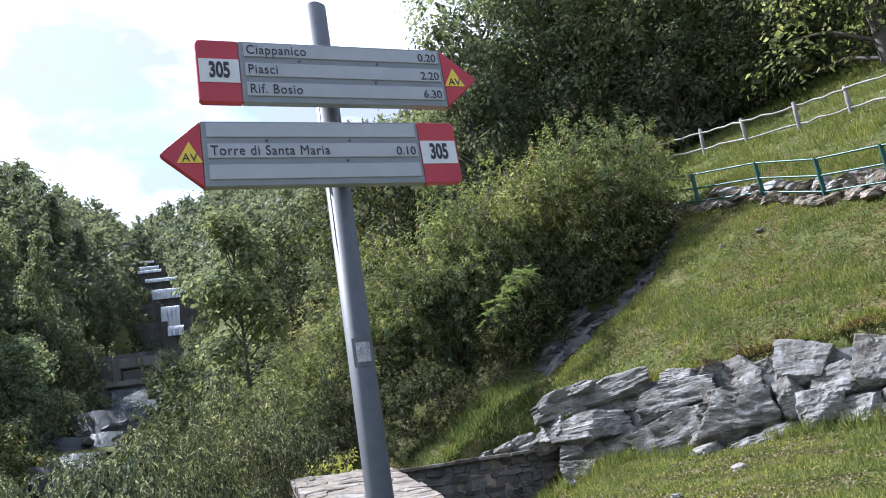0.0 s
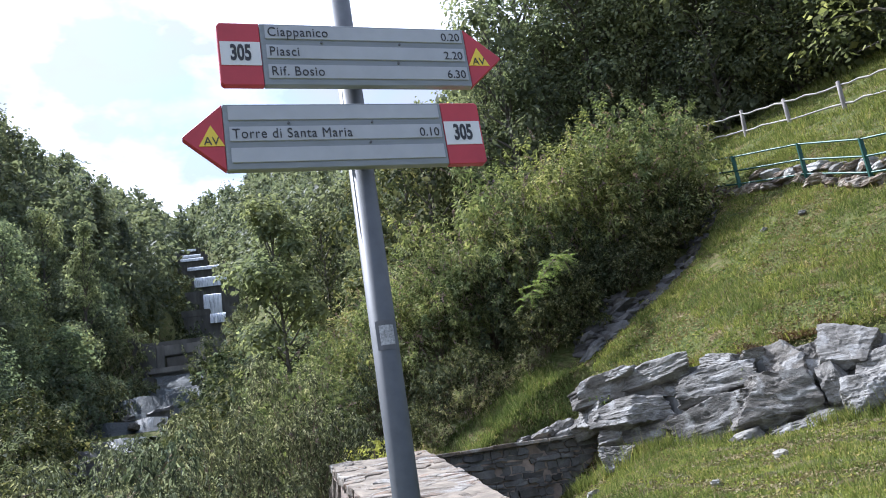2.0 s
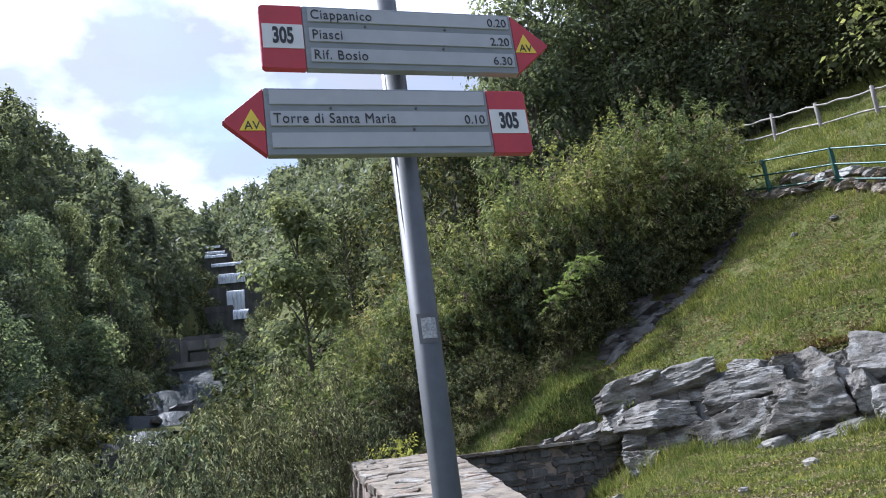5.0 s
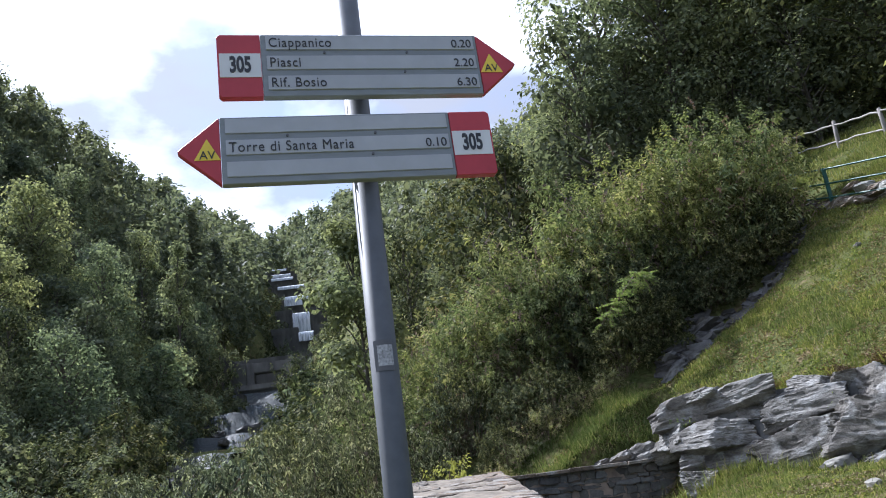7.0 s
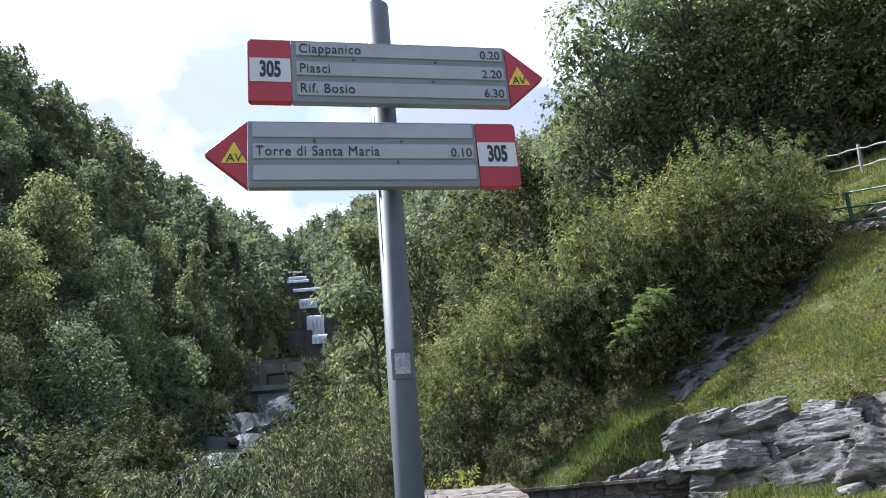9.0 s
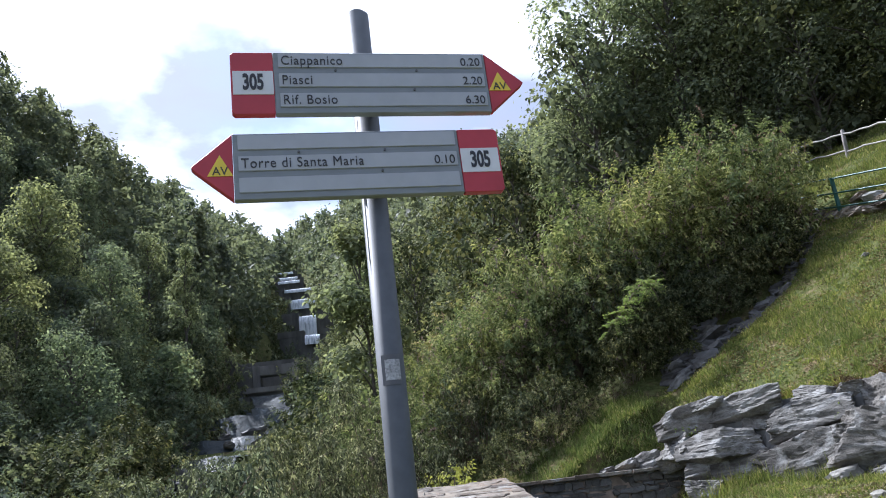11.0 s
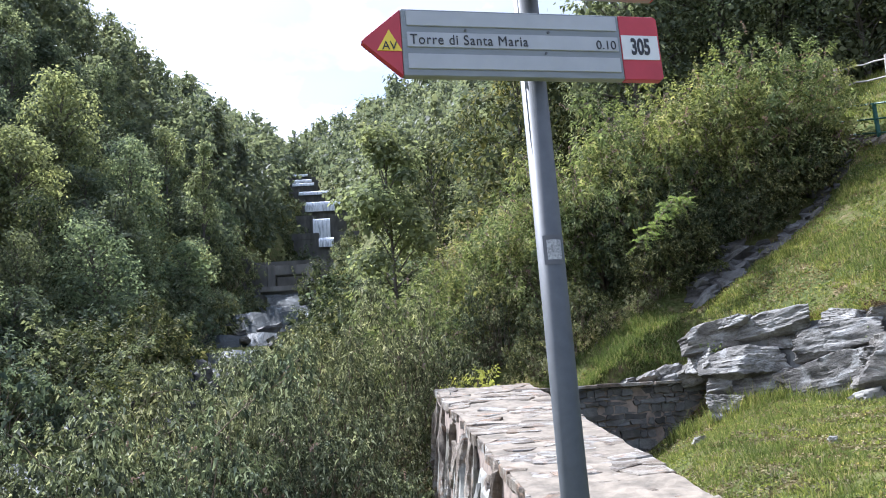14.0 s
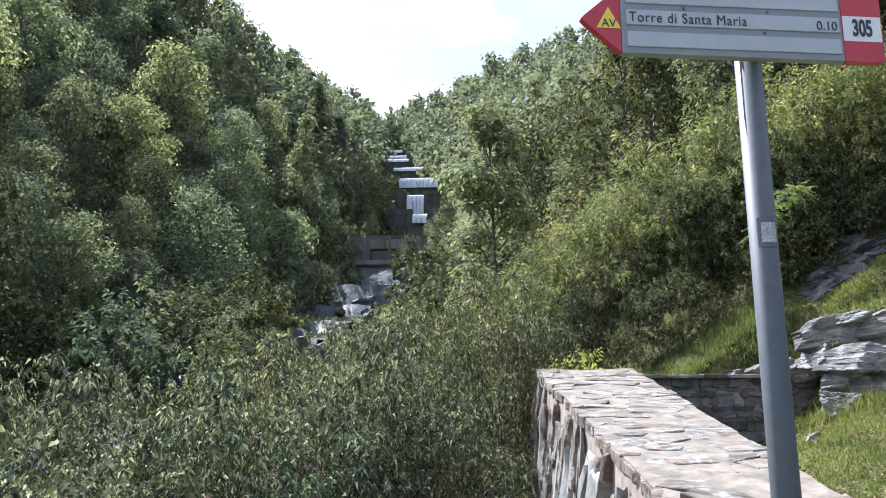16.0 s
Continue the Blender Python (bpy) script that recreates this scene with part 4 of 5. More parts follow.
# lower concrete sill with its slot
sill = thing("concrete_sill", pose(-10.2, 61.0, 12.5), "low stained concrete sill with a dark slot over the torrent", "dam")
part("ledge", box_bm(-1.5, 2.2, -0.4, 1.0, -0.4, 0.0, 0.04), M_CONCRETE, sill)
part("beam", box_bm(-1.2, 2.0, 4.4, 5.4, 1.7, 2.5, 0.05), M_CONCRETE, sill)
for u in (-1.6, 1.5):
    part("pier", box_bm(u, u + 0.6, 4.3, 5.5, -2.5, 2.55, 0.05), M_CONCRETE, sill)
    part("pier", box_bm(u, u + 0.5, -0.3, 1.1, -4.0, -0.55, 0.05), M_DAM, sill)
part("back", box_bm(-3.0, 3.4, 7.2, 8.0, -4.0, 3.4, 0.05), M_DAM, sill)
part("wing", outline_bm([(-3.6, -3.0), (-1.6, -3.0), (-1.6, 2.4), (-2.4, 2.7), (-3.6, 3.6)], 4.0, 4.7, 0.04), M_DAM, sill, "stained sloping wing wall")

# running water between the steps
ry = np.concatenate([np.arange(-40, 20, 2.0), np.arange(20, 61, 0.35), [61.0, 64.0, 67.0, 68.5]])
STEPS = [(26, 0.9), (33, 1.0), (39, 0.8), (45, 1.1), (51.5, 2.0), (58, 1.2)]
verts, faces = [], []
n_ = 14
for i, y in enumerate(ry):
    x, z = river_at(y)
    zs = z + 0.25
    if y > 61:
        zs = 12.2
    for yd, drop in STEPS:
        # pooled above each step, dropping at it
        d = y - yd
        zs += drop * (0.5 if d > 0 else -0.5) * math.exp(-abs(d) / 4.0)
    for k in range(n_ + 1):
        u = (-3.0 + 6.0 * k / n_) * 0.78
        verts.append((x + u, y, zs + 0.16 * noise.noise(Vector((u * 0.9, y * 0.7, 3.0)))))
w = n_ + 1
faces = [(i * w + k, i * w + k + 1, (i + 1) * w + k + 1, (i + 1) * w + k) for i in range(len(ry) - 1) for k in range(n_)]
stream = mesh_part("water", verts, faces, M_WATER, None, True)
tagged(stream, "fast mountain torrent breaking white over stones", "water", "", "structure")
for k in range(58):
    y = rng.uniform(24, 60)
    x, z = river_at(y)
    s = rng.uniform(0.3, 1.0)
    u = rng.choice((-1, 1)) * rng.uniform(0.5, 2.9)
    r = part("river_rock", boulder_arrays(s * 1.3, s, s * 0.8, rng, 0.7, 4, 3), M_RIVERROCK, None)
    r.matrix_world = pose(x + u, y, z + 0.35, rng.uniform(-20, 20), rng.uniform(-20, 20), rng.uniform(0, 360))
    tagged(r, "wet dark boulder lying in the torrent", "boulder", "boulders in the torrent")


# ---- plants ----
def tree(name, height, spread, leaf, count, material, seed, label, low=0.22, lobes=22, trunk=0.13, cone=False, dense=0.16):
    """A tree at the origin: a tapered trunk with limbs, and a crown of leafy masses with gaps."""
    rng = np.random.default_rng(seed)
    t = thing(name, pose(0, 0, 0), label, "tree")
    masses, tubes = [], []
    lean = rng.normal(size=2) * 0.04 * height
    spine = [np.array((lean[0] * f * f, lean[1] * f * f, f * height * 0.92 - 0.4)) for f in np.linspace(0, 1, 7)]
    tubes.append((spine, trunk * np.linspace(1.15, 0.12, 7)))
    for k in range(lobes):
        f = low + (1 - low) * (k + rng.random()) / lobes
        if cone:
            env = spread * (1.05 - f) ** 0.8
        else:
            env = spread * math.sin(math.pi * min(0.97, (f - low) / (1 - low) * 0.78 + 0.2)) ** 0.7
        ang = k * 2.4 + rng.uniform(-0.5, 0.5)
        d = env * rng.uniform(0.35, 0.85)
        r = max(0.1, spread * (rng.uniform(0.30, 0.48) if k % 2 else rng.uniform(0.14, 0.26)) * (0.8 if f > 0.85 else 1))
        c = (lean[0] * f * f + d * math.cos(ang), lean[1] * f * f + d * math.sin(ang), f * height - 0.2 * r)
        masses.append((*c, r, rng.uniform(0.5, 0.85)))
        s0 = np.array((lean[0] * f * f, lean[1] * f * f, max(0.2, f * height * 0.86 - 0.35 * d)))
        mid = s0 * 0.5 + np.array(c) * 0.5 + (0, 0, 0.12 * d)
        tubes.append(([s0, mid, np.array(c)], trunk * np.array((0.4, 0.25, 0.08))))
    tubes_part("trunk", tubes, M_BARK, t, 6)
    leafy_masses("crown", masses, count, leaf, 0.62, material, t, rng, 0.16, dense)
    return t


def shrub(name, radius, height, leaf, width, shoot, count, material, seed, label, flowers=0, lobes=16, category="shrub", clump=1.0, shoots=1.0, lift=0.5, droop=0.35):
    """A dense shrub at the origin: many stems and a dome of leafy masses; some end in faded flower spikes."""
    rng = np.random.default_rng(seed)
    t = thing(name, pose(0, 0, 0), label, category)
    masses, tubes = [], []
    for k in range(lobes):
        ang, q = k * 2.4 + rng.uniform(-0.4, 0.4), math.sqrt((k + 0.5) / lobes)
        d = radius * q * 0.85
        z = height * (0.30 + 0.55 * (1 - q * q) * rng.uniform(0.7, 1.15))
        r = radius * rng.uniform(0.20, 0.38) * clump
        masses.append((d * math.cos(ang), d * math.sin(ang), z, r, height / radius * rng.uniform(0.5, 0.75)))
        end = np.array(masses[-1][:3])
        tubes.append(([(0.1 * math.cos(ang), 0.1 * math.sin(ang), -0.3), end * (0.45, 0.45, 0.6), end], [0.022, 0.016, 0.006]))
    # a skirt of foliage down to the ground
    for k in range(lobes // 2):
        ang, r = k * 2.4 + 1.1, radius * rng.uniform(0.18, 0.28)
        masses.append((radius * 0.72 * math.cos(ang), radius * 0.72 * math.sin(ang), height * rng.uniform(0.06, 0.22), r, 0.9))
    # loose arching shoots that break the outline
    for k in range(int(lobes * shoots)):
        i = rng.integers(len(masses))
        c, r0 = np.array(masses[i][:3]), masses[i][3]
        way = rng.normal(size=3) * (0.7, 0.7, 0.4) + (c[0] / radius * 0.8, c[1] / radius * 0.8, 0.75)
        way /= np.linalg.norm(way)
        for q in (0.9, 1.25, 1.55):
            e = c + way * r0 * q * 1.25 - np.array((0, 0, 0.10)) * (q - 0.9) ** 2 * radius
            masses.append((*e, radius * 0.16 * (1.75 - q) + 0.03, 1.0))
        tubes.append(([c, c + way * r0 * 1.1, e], [0.008, 0.006, 0.003]))
    tagged(tubes_part("woody_stem", tubes, M_TWIG, t, 3), "", "", "", "stuff")
    leafy_shoots("foliage", masses, count // 11, 10, shoot, leaf, width, material, t, rng, lift, droop)
    if flowers:
        fp, fa = [], []
        for k in range(flowers):
            q, a = on_lobes(rng, masses, 1, 1.0)
            a = a[0] * 0.6 + (0, 0, 0.8)
            a = a / np.linalg.norm(a)
            bend = rng.normal(size=3) * 0.3
            for i in range(26):
                f = i / 26
                fp.append(q[0] + a * 0.30 * f + bend * 0.2 * f * f - np.array((0, 0, 0.13)) * f * f + rng.normal(size=3) * 0.011 * (1.2 - f))
                fa.append(rng.normal(size=3) + a)
        tagged(leaves_part("flower_head", np.array(fp), np.array(fa), 0.036, 0.026, L_FLOWER, t, rng), "", "", "", "stuff")
    return t


def plant_at(proto, x, y, size, turn, sink=0.0, squash=1.0, z=None):
    zz = float(ground(x, y)) if z is None else z
    return copy_thing(proto, pose(x, y, zz - sink, 0, 0, turn) @ Matrix.Diagonal((size, size, size * squash, 1)))


def retire(proto):
    """Takes away the pattern from which the copies were made."""
    for o in (*proto.children_recursive, proto):
        bpy.data.objects.remove(o)


def in_view(x, y, side=3.0):
    """Whether a place lies in the wedge of land that the walk looks over."""
    return -0.66 * (y + 3) - side < x < 0.74 * (y + 3) + side


def joined_woods(name, protos, places, material, label):
    """Far woods as one mesh: the crowns of the patterns, set at every place."""
    verts, faces, n0 = [], [], 0
    for x, y, size, turn, k, squash in places:
        me = [o for o in protos[k].children if o.name.startswith("crown")][0].data
        co = np.empty(len(me.vertices) * 3, np.float32)
        me.vertices.foreach_get("co", co)
        fi = np.empty(len(me.polygons) * 3, np.int32)
        me.loops.foreach_get("vertex_index", fi)
        co = co.reshape(-1, 3) * (size, size, size * squash)
        c, s = math.cos(turn), math.sin(turn)
        z = float(ground(x, y))
        verts.append(np.stack([co[:, 0] * c - co[:, 1] * s + x, co[:, 0] * s + co[:, 1] * c + y, co[:, 2] + z], 1))
        faces.append(fi.reshape(-1, 3) + n0)
        n0 += len(co)
    return tagged(mesh_part(name, np.concatenate(verts), np.concatenate(faces), material), label, "woods", "", "stuff")


def spots(y0, y1, step, side, inner, outer, kinds, big):
    got, y = [], y0
    while y < y1:
        x_r, _ = river_at(y)
        u = inner + rng.uniform(0, step * 0.6)
        while u < outer:
            x, yy = x_r + side * u + rng.uniform(-0.2, 0.2) * step, y + rng.uniform(-0.3, 0.3) * step
            if in_view(x, yy):
                got.append((x, yy, rng.uniform(*big), rng.uniform(0, 6.28), int(rng.integers(kinds)), rng.uniform(0.85, 1.25)))
            u += step * rng.uniform(0.75, 1.25)
        y += step * rng.uniform(0.8, 1.1)
    return got


rng = np.random.default_rng(77)
# the first pattern has shade-dark leaves, painting the lower bank's shadow
near_trees = [tree("tree", 7.5, 2.7, 0.19, 4400, m, s, "leafy green broadleaf tree on the steep valley side", 0.06, 32) for m, s in ((L_SHADED, 1), (L_TREE, 2), (L_TREE, 3), (L_TREE, 4))]
sunny_trees = [tree("tree", 8.0, 2.6, 0.19, 6600, L_BRIGHT, s, "tall broadleaf tree on the far river bank, leaves paled as sunlit", 0.16, 40, 0.14, dense=0.06) for s in (3, 14)]
# two of three bushes carry the bank's shade in their leaf colour
bank_bushes = [shrub("shrub", 1.5, 2.6, 0.15, 0.085, 0.32, 2000, m, s, "leafy shrub at the edge of the torrent") for m, s in ((L_SHADED, 31), (L_SHADED, 32), (L_TREE, 33))]
wood_trees = [tree("tree", 9.0, 3.0, 0.175, 5000, L_DARK, s, "tall dark broadleaf tree at the edge of the wood", 0.08, 34, 0.16, dense=0.06) for s in (35, 36, 37)]
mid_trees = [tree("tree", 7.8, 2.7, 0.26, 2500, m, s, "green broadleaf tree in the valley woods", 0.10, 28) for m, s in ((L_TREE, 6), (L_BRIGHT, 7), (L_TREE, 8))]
edge_tree = tree("tree", 11.5, 3.0, 0.17, 9500, L_BRIGHT, 81, "leafy tree at the wood edge, leaves yellow-green as if sunlit", 0.06, 44, 0.15, dense=0.08)
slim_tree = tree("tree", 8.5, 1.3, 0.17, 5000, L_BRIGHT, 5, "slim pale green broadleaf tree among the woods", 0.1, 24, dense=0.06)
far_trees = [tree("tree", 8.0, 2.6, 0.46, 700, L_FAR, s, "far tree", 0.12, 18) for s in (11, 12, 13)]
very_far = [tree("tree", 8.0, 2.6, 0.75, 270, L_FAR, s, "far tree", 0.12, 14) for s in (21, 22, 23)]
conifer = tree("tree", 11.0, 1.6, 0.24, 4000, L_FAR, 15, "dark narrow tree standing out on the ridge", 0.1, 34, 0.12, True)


def plant_spots(protos, places):
    for x, y, size, turn, k, squash in places:
        plant_at(protos[k], x, y, size, math.degrees(turn), 0.2, squash)


# woods of the river's far bank
plant_spots(near_trees, spots(11, 44, 4.2, -1, 4.6, 32, 4, (0.6, 0.92)))
plant_spots(mid_trees, spots(44, 78, 5.2, -1, 4.8, 50, 3, (0.8, 1.1)))
woods = spots(78, 128, 5.2, -1, 5.5, 62, 3, (0.85, 1.2))
# low growth along both edges of the torrent
edge_spots = []
for y in np.arange(24, 60, 1.9):
    edge_spots.append((river_at(y)[0] - (2.0 if 44 < y < 62 else 1.9) - rng.uniform(0, 0.8), y, rng.uniform(0.85, 1.4), rng.uniform(0, 6), int(rng.integers(3)), 1.0))
    edge_spots.append((river_at(y)[0] - 4.6 - rng.uniform(0, 0.8), y, rng.uniform(0.8, 1.35), rng.uniform(0, 6), int(rng.integers(3)), 1.0))
for y in np.arange(22, 60, 2.4):
    for u in (7.2, 9.2):
        edge_spots.append((river_at(y)[0] + u + rng.uniform(0, 0.8), y + rng.uniform(-1, 1), rng.uniform(0.8, 1.25), rng.uniform(0, 6), int(rng.integers(3)), 1.0))
for y in np.arange(64, 160, 5.0):
    for u in (-6.2, 5.4):
        edge_spots.append((river_at(y)[0] + u, y, rng.uniform(0.8, 1.35), rng.uniform(0, 6), int(rng.integers(3)), 1.0))
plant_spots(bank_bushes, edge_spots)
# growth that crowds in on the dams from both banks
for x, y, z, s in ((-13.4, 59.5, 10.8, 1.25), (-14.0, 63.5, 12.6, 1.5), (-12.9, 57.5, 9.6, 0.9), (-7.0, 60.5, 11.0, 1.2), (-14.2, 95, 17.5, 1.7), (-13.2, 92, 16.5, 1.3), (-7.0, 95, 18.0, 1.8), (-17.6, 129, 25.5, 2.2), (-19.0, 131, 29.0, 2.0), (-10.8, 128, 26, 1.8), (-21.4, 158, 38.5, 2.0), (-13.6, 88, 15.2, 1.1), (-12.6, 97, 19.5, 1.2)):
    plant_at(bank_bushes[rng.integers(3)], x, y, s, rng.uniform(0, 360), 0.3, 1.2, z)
# woods on the right flank, behind the fences and at the valley's head
plant_spots([near_trees[0], near_trees[1], near_trees[3]], spots(25, 62, 5.0, 1, 12.0, 26, 3, (0.8, 1.1)))
woods += spots(62, 130, 6.0, 1, 7.5, 38, 3, (0.8, 1.2))
distant = spots(130, 290, 8.0, 1, 6.0, 70, 3, (1.0, 1.5))
distant += spots(130, 290, 9.0, -1, 8.5, 36, 3, (1.0, 1.5))
distant += spots(292, 400, 10.0, 1, -40.0, 75, 3, (1.5, 2.2))
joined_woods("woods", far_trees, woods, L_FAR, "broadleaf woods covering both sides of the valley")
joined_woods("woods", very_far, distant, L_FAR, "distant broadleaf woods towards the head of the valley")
for y in np.arange(8, 30, 4.0):
    for x in np.arange(15.2, 36, 4.4):
        if in_view(x, y, 2.0):
            plant_at(wood_trees[rng.integers(3)], x + rng.uniform(-1, 1) + 0.05 * y, y + rng.uniform(-1, 1), rng.uniform(1.0, 1.4), rng.uniform(0, 360), 0.3)
for x, y, s in ((12.8, 26.5, 1.3), (14.5, 29, 1.5), (15, 23, 1.2), (8.6, 33, 0.95)):
    plant_at(wood_trees[rng.integers(3)], x, y, s, rng.uniform(0, 360), 0.3)
for x, y, s in ((13.6, 21.0, 0.75), (16.4, 19.0, 0.8), (11.4, 24.5, 0.95), (9.4, 27.5, 0.9), (18.5, 17.0, 0.85), (7.2, 29.5, 0.9)):
    plant_at(near_trees[1 + rng.integers(3)], x, y, s, rng.uniform(0, 360), 0.3)
# light-leaved trees added where the wood's crowns should look sunlit
for x, y, s in ((9.3, 26.5, 1.08), (10.6, 24.2, 0.95), (13.2, 22.6, 0.78), (16.0, 20.4, 0.75), (8.9, 24.5, 0.64), (6.9, 26.0, 0.6), (12.2, 23.4, 0.66), (15.0, 22.0, 0.62), (17.6, 19.4, 0.62), (18.6, 21.5, 0.9)):
    plant_at(edge_tree, x, y, s, rng.uniform(0, 360), 0.3)
retire(edge_tree)
for x, y, s in ((-19.5, 84, 1.25), (-17.5, 86, 1.1), (-22, 88, 1.05)):
    plant_at(conifer, x, y, s, rng.uniform(0, 360))
plant_at(slim_tree, -15.4, 59.5, 1.15, 40, 0.3, 1.3)
# tall trees on the far bank, made to look sunlit by lighter leaf colour
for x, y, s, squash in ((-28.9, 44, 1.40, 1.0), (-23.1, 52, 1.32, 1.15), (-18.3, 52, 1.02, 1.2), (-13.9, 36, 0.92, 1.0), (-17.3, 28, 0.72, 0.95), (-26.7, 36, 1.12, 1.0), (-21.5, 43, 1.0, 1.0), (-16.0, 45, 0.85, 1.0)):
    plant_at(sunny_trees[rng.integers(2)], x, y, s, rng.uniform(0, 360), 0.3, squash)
# shrubs standing in the torrent's bed, placed to hide its water from the camera
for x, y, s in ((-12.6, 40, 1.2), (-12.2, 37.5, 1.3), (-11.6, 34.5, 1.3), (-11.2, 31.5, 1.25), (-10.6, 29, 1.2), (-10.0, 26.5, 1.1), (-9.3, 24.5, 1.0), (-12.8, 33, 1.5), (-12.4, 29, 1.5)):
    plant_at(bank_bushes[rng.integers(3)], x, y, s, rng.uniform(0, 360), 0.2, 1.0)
for p in (*near_trees, *sunny_trees, *mid_trees, *wood_trees, *bank_bushes, slim_tree, *far_trees, *very_far, conifer):
    retire(p)

# shrubs on the near bank and the slope
buddleias = [shrub("buddleia", 1.55, 3.3, 0.056, 0.027, 0.15, 14000, L_BUDDLEIA, s, "dense buddleia shrub with grey-green leaves and faded flower spikes", 12, 34, "shrub", 0.75, 1.3, 0.05, 0.75) for s in (41, 42, 43)]
# shaded lower face and sunlit crest are told apart by leaf colour
thickets = [shrub("shrub", 1.7, 2.9, 0.10, 0.056, 0.22, 8200, L_SHADED, s, "tall dense shrub on the slope, leaves darkened for shade", f_, 28, "shrub", 0.75) for s, f_ in ((51, 0), (52, 10))]
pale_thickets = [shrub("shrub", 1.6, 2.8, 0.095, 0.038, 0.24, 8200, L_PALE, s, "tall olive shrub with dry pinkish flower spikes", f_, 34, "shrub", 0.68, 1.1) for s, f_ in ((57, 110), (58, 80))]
herbs = [shrub("tall_herb", 1.2, 1.3, 0.10, 0.034, 0.25, 2400, L_HERB, s, "tall dry herbs with pinkish flower heads on the slope", 12, 14, "herb") for s in (55, 56)]
BANK = [(-5.2, 4.3, 1.95), (-4.3, 5.0, 1.55), (-4.8, 6.9, 1.85), (-3.0, 7.3, 2.2), (-3.95, 6.1, 2.1), (-4.3, 8.9, 2.6), (-2.6, 9.2, 2.65), (-1.75, 8.9, 2.25), (-1.2, 10.6, 1.9), (-3.2, 10.8, 2.65), (-1.9, 11.0, 3.15), (-6.2, 6.2, 1.1), (-6.2, 8.7, 1.45), (-4.9, 11.0, 2.5), (-3.3, 12.6, 3.15), (-7.4, 10.5, 1.55), (-0.6, 13.4, 4.2), (-1.5, 12.4, 3.5), (0.1, 13.2, 3.1), (0.9, 14.8, 4.5), (1.3, 14.5, 3.7)]
for x, y, top in BANK:
    z = float(ground(x, y))
    plant_at(buddleias[rng.integers(3)], x, y, max(0.5, (top - z) / 3.35), rng.uniform(0, 360), 0.1)
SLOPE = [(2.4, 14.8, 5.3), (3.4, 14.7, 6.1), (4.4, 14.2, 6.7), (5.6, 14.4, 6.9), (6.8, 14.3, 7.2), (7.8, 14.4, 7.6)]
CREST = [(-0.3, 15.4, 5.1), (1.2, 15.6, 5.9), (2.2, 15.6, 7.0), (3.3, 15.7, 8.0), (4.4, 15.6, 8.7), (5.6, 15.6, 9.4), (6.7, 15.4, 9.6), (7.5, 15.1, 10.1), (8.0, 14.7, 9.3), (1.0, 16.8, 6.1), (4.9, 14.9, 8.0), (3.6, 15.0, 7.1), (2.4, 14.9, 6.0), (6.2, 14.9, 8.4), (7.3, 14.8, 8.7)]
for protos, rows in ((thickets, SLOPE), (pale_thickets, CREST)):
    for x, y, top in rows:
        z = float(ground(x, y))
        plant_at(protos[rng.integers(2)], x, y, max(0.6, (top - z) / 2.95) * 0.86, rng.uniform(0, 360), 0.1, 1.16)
# small dark-leaved shrubs added along the gully to stand in for its black shade
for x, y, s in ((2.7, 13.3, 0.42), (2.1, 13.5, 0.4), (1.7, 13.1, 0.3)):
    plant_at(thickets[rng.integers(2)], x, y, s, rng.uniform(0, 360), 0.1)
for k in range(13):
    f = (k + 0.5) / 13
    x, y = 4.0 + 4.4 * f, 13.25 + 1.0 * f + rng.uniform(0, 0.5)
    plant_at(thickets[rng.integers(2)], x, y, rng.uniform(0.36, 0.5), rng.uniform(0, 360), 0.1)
for k in range(18):
    x, y = rng.uniform(0.5, 7.5), rng.uniform(16.5, 24)
    plant_at(herbs[k % 2], x, y, rng.uniform(0.9, 1.5), rng.uniform(0, 360), 0.1)
for x, y, s in ((1.9, 12.75, 0.34), (2.5, 12.9, 0.4), (3.1, 12.95, 0.32), (1.5, 12.5, 0.3), (3.7, 13.0, 0.3)):
    plant_at(herbs[rng.integers(2)], x, y, s, rng.uniform(0, 360), 0.03)
for p in (*buddleias, *thickets, *pale_thickets, *herbs):
    retire(p)
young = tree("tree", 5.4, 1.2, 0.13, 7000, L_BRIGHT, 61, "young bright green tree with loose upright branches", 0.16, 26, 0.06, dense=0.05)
young.matrix_world = pose(-0.8, 20.0, float(ground(-0.8, 20.0)), 0, 0, 0) @ Matrix.Diagonal((1.2, 1.2, (9.6 - float(ground(-0.8, 20.0))) / 5.4, 1))
bushy = shrub("yellow_shrub", 0.42, 0.75, 0.045, 0.028, 0.1, 1300, L_YELLOW, 71, "small shrub with pale yellow leaves beside the wall", 0, 9)
z = float(ground(0.6, 12.0))
bushy.matrix_world = pose(0.5, 12.25, z) @ Matrix.Diagonal((1.5, 1.2, (2.72 - z) / 0.75, 1))


# ---- grass ----
def patchy(x, y, size, seed):
    """Smooth random patches between 0 and 1."""
    r = np.random.default_rng(seed)
    v = np.zeros_like(x)
    for k in range(7):
        a, f = r.uniform(0, 6.28), r.uniform(0.5, 2.2) / size
        v += np.sin((x * math.cos(a) + y * math.sin(a)) * f * 2 + r.uniform(0, 6.28))
    return np.clip(0.5 + v / 7, 0, 1)


def dryness(x, y):
    """Where the meadow has dried out to brown."""
    return patchy(x, y, 0.8, 500) * 0.55 + patchy(x, y, 0.22, 501) * 0.45


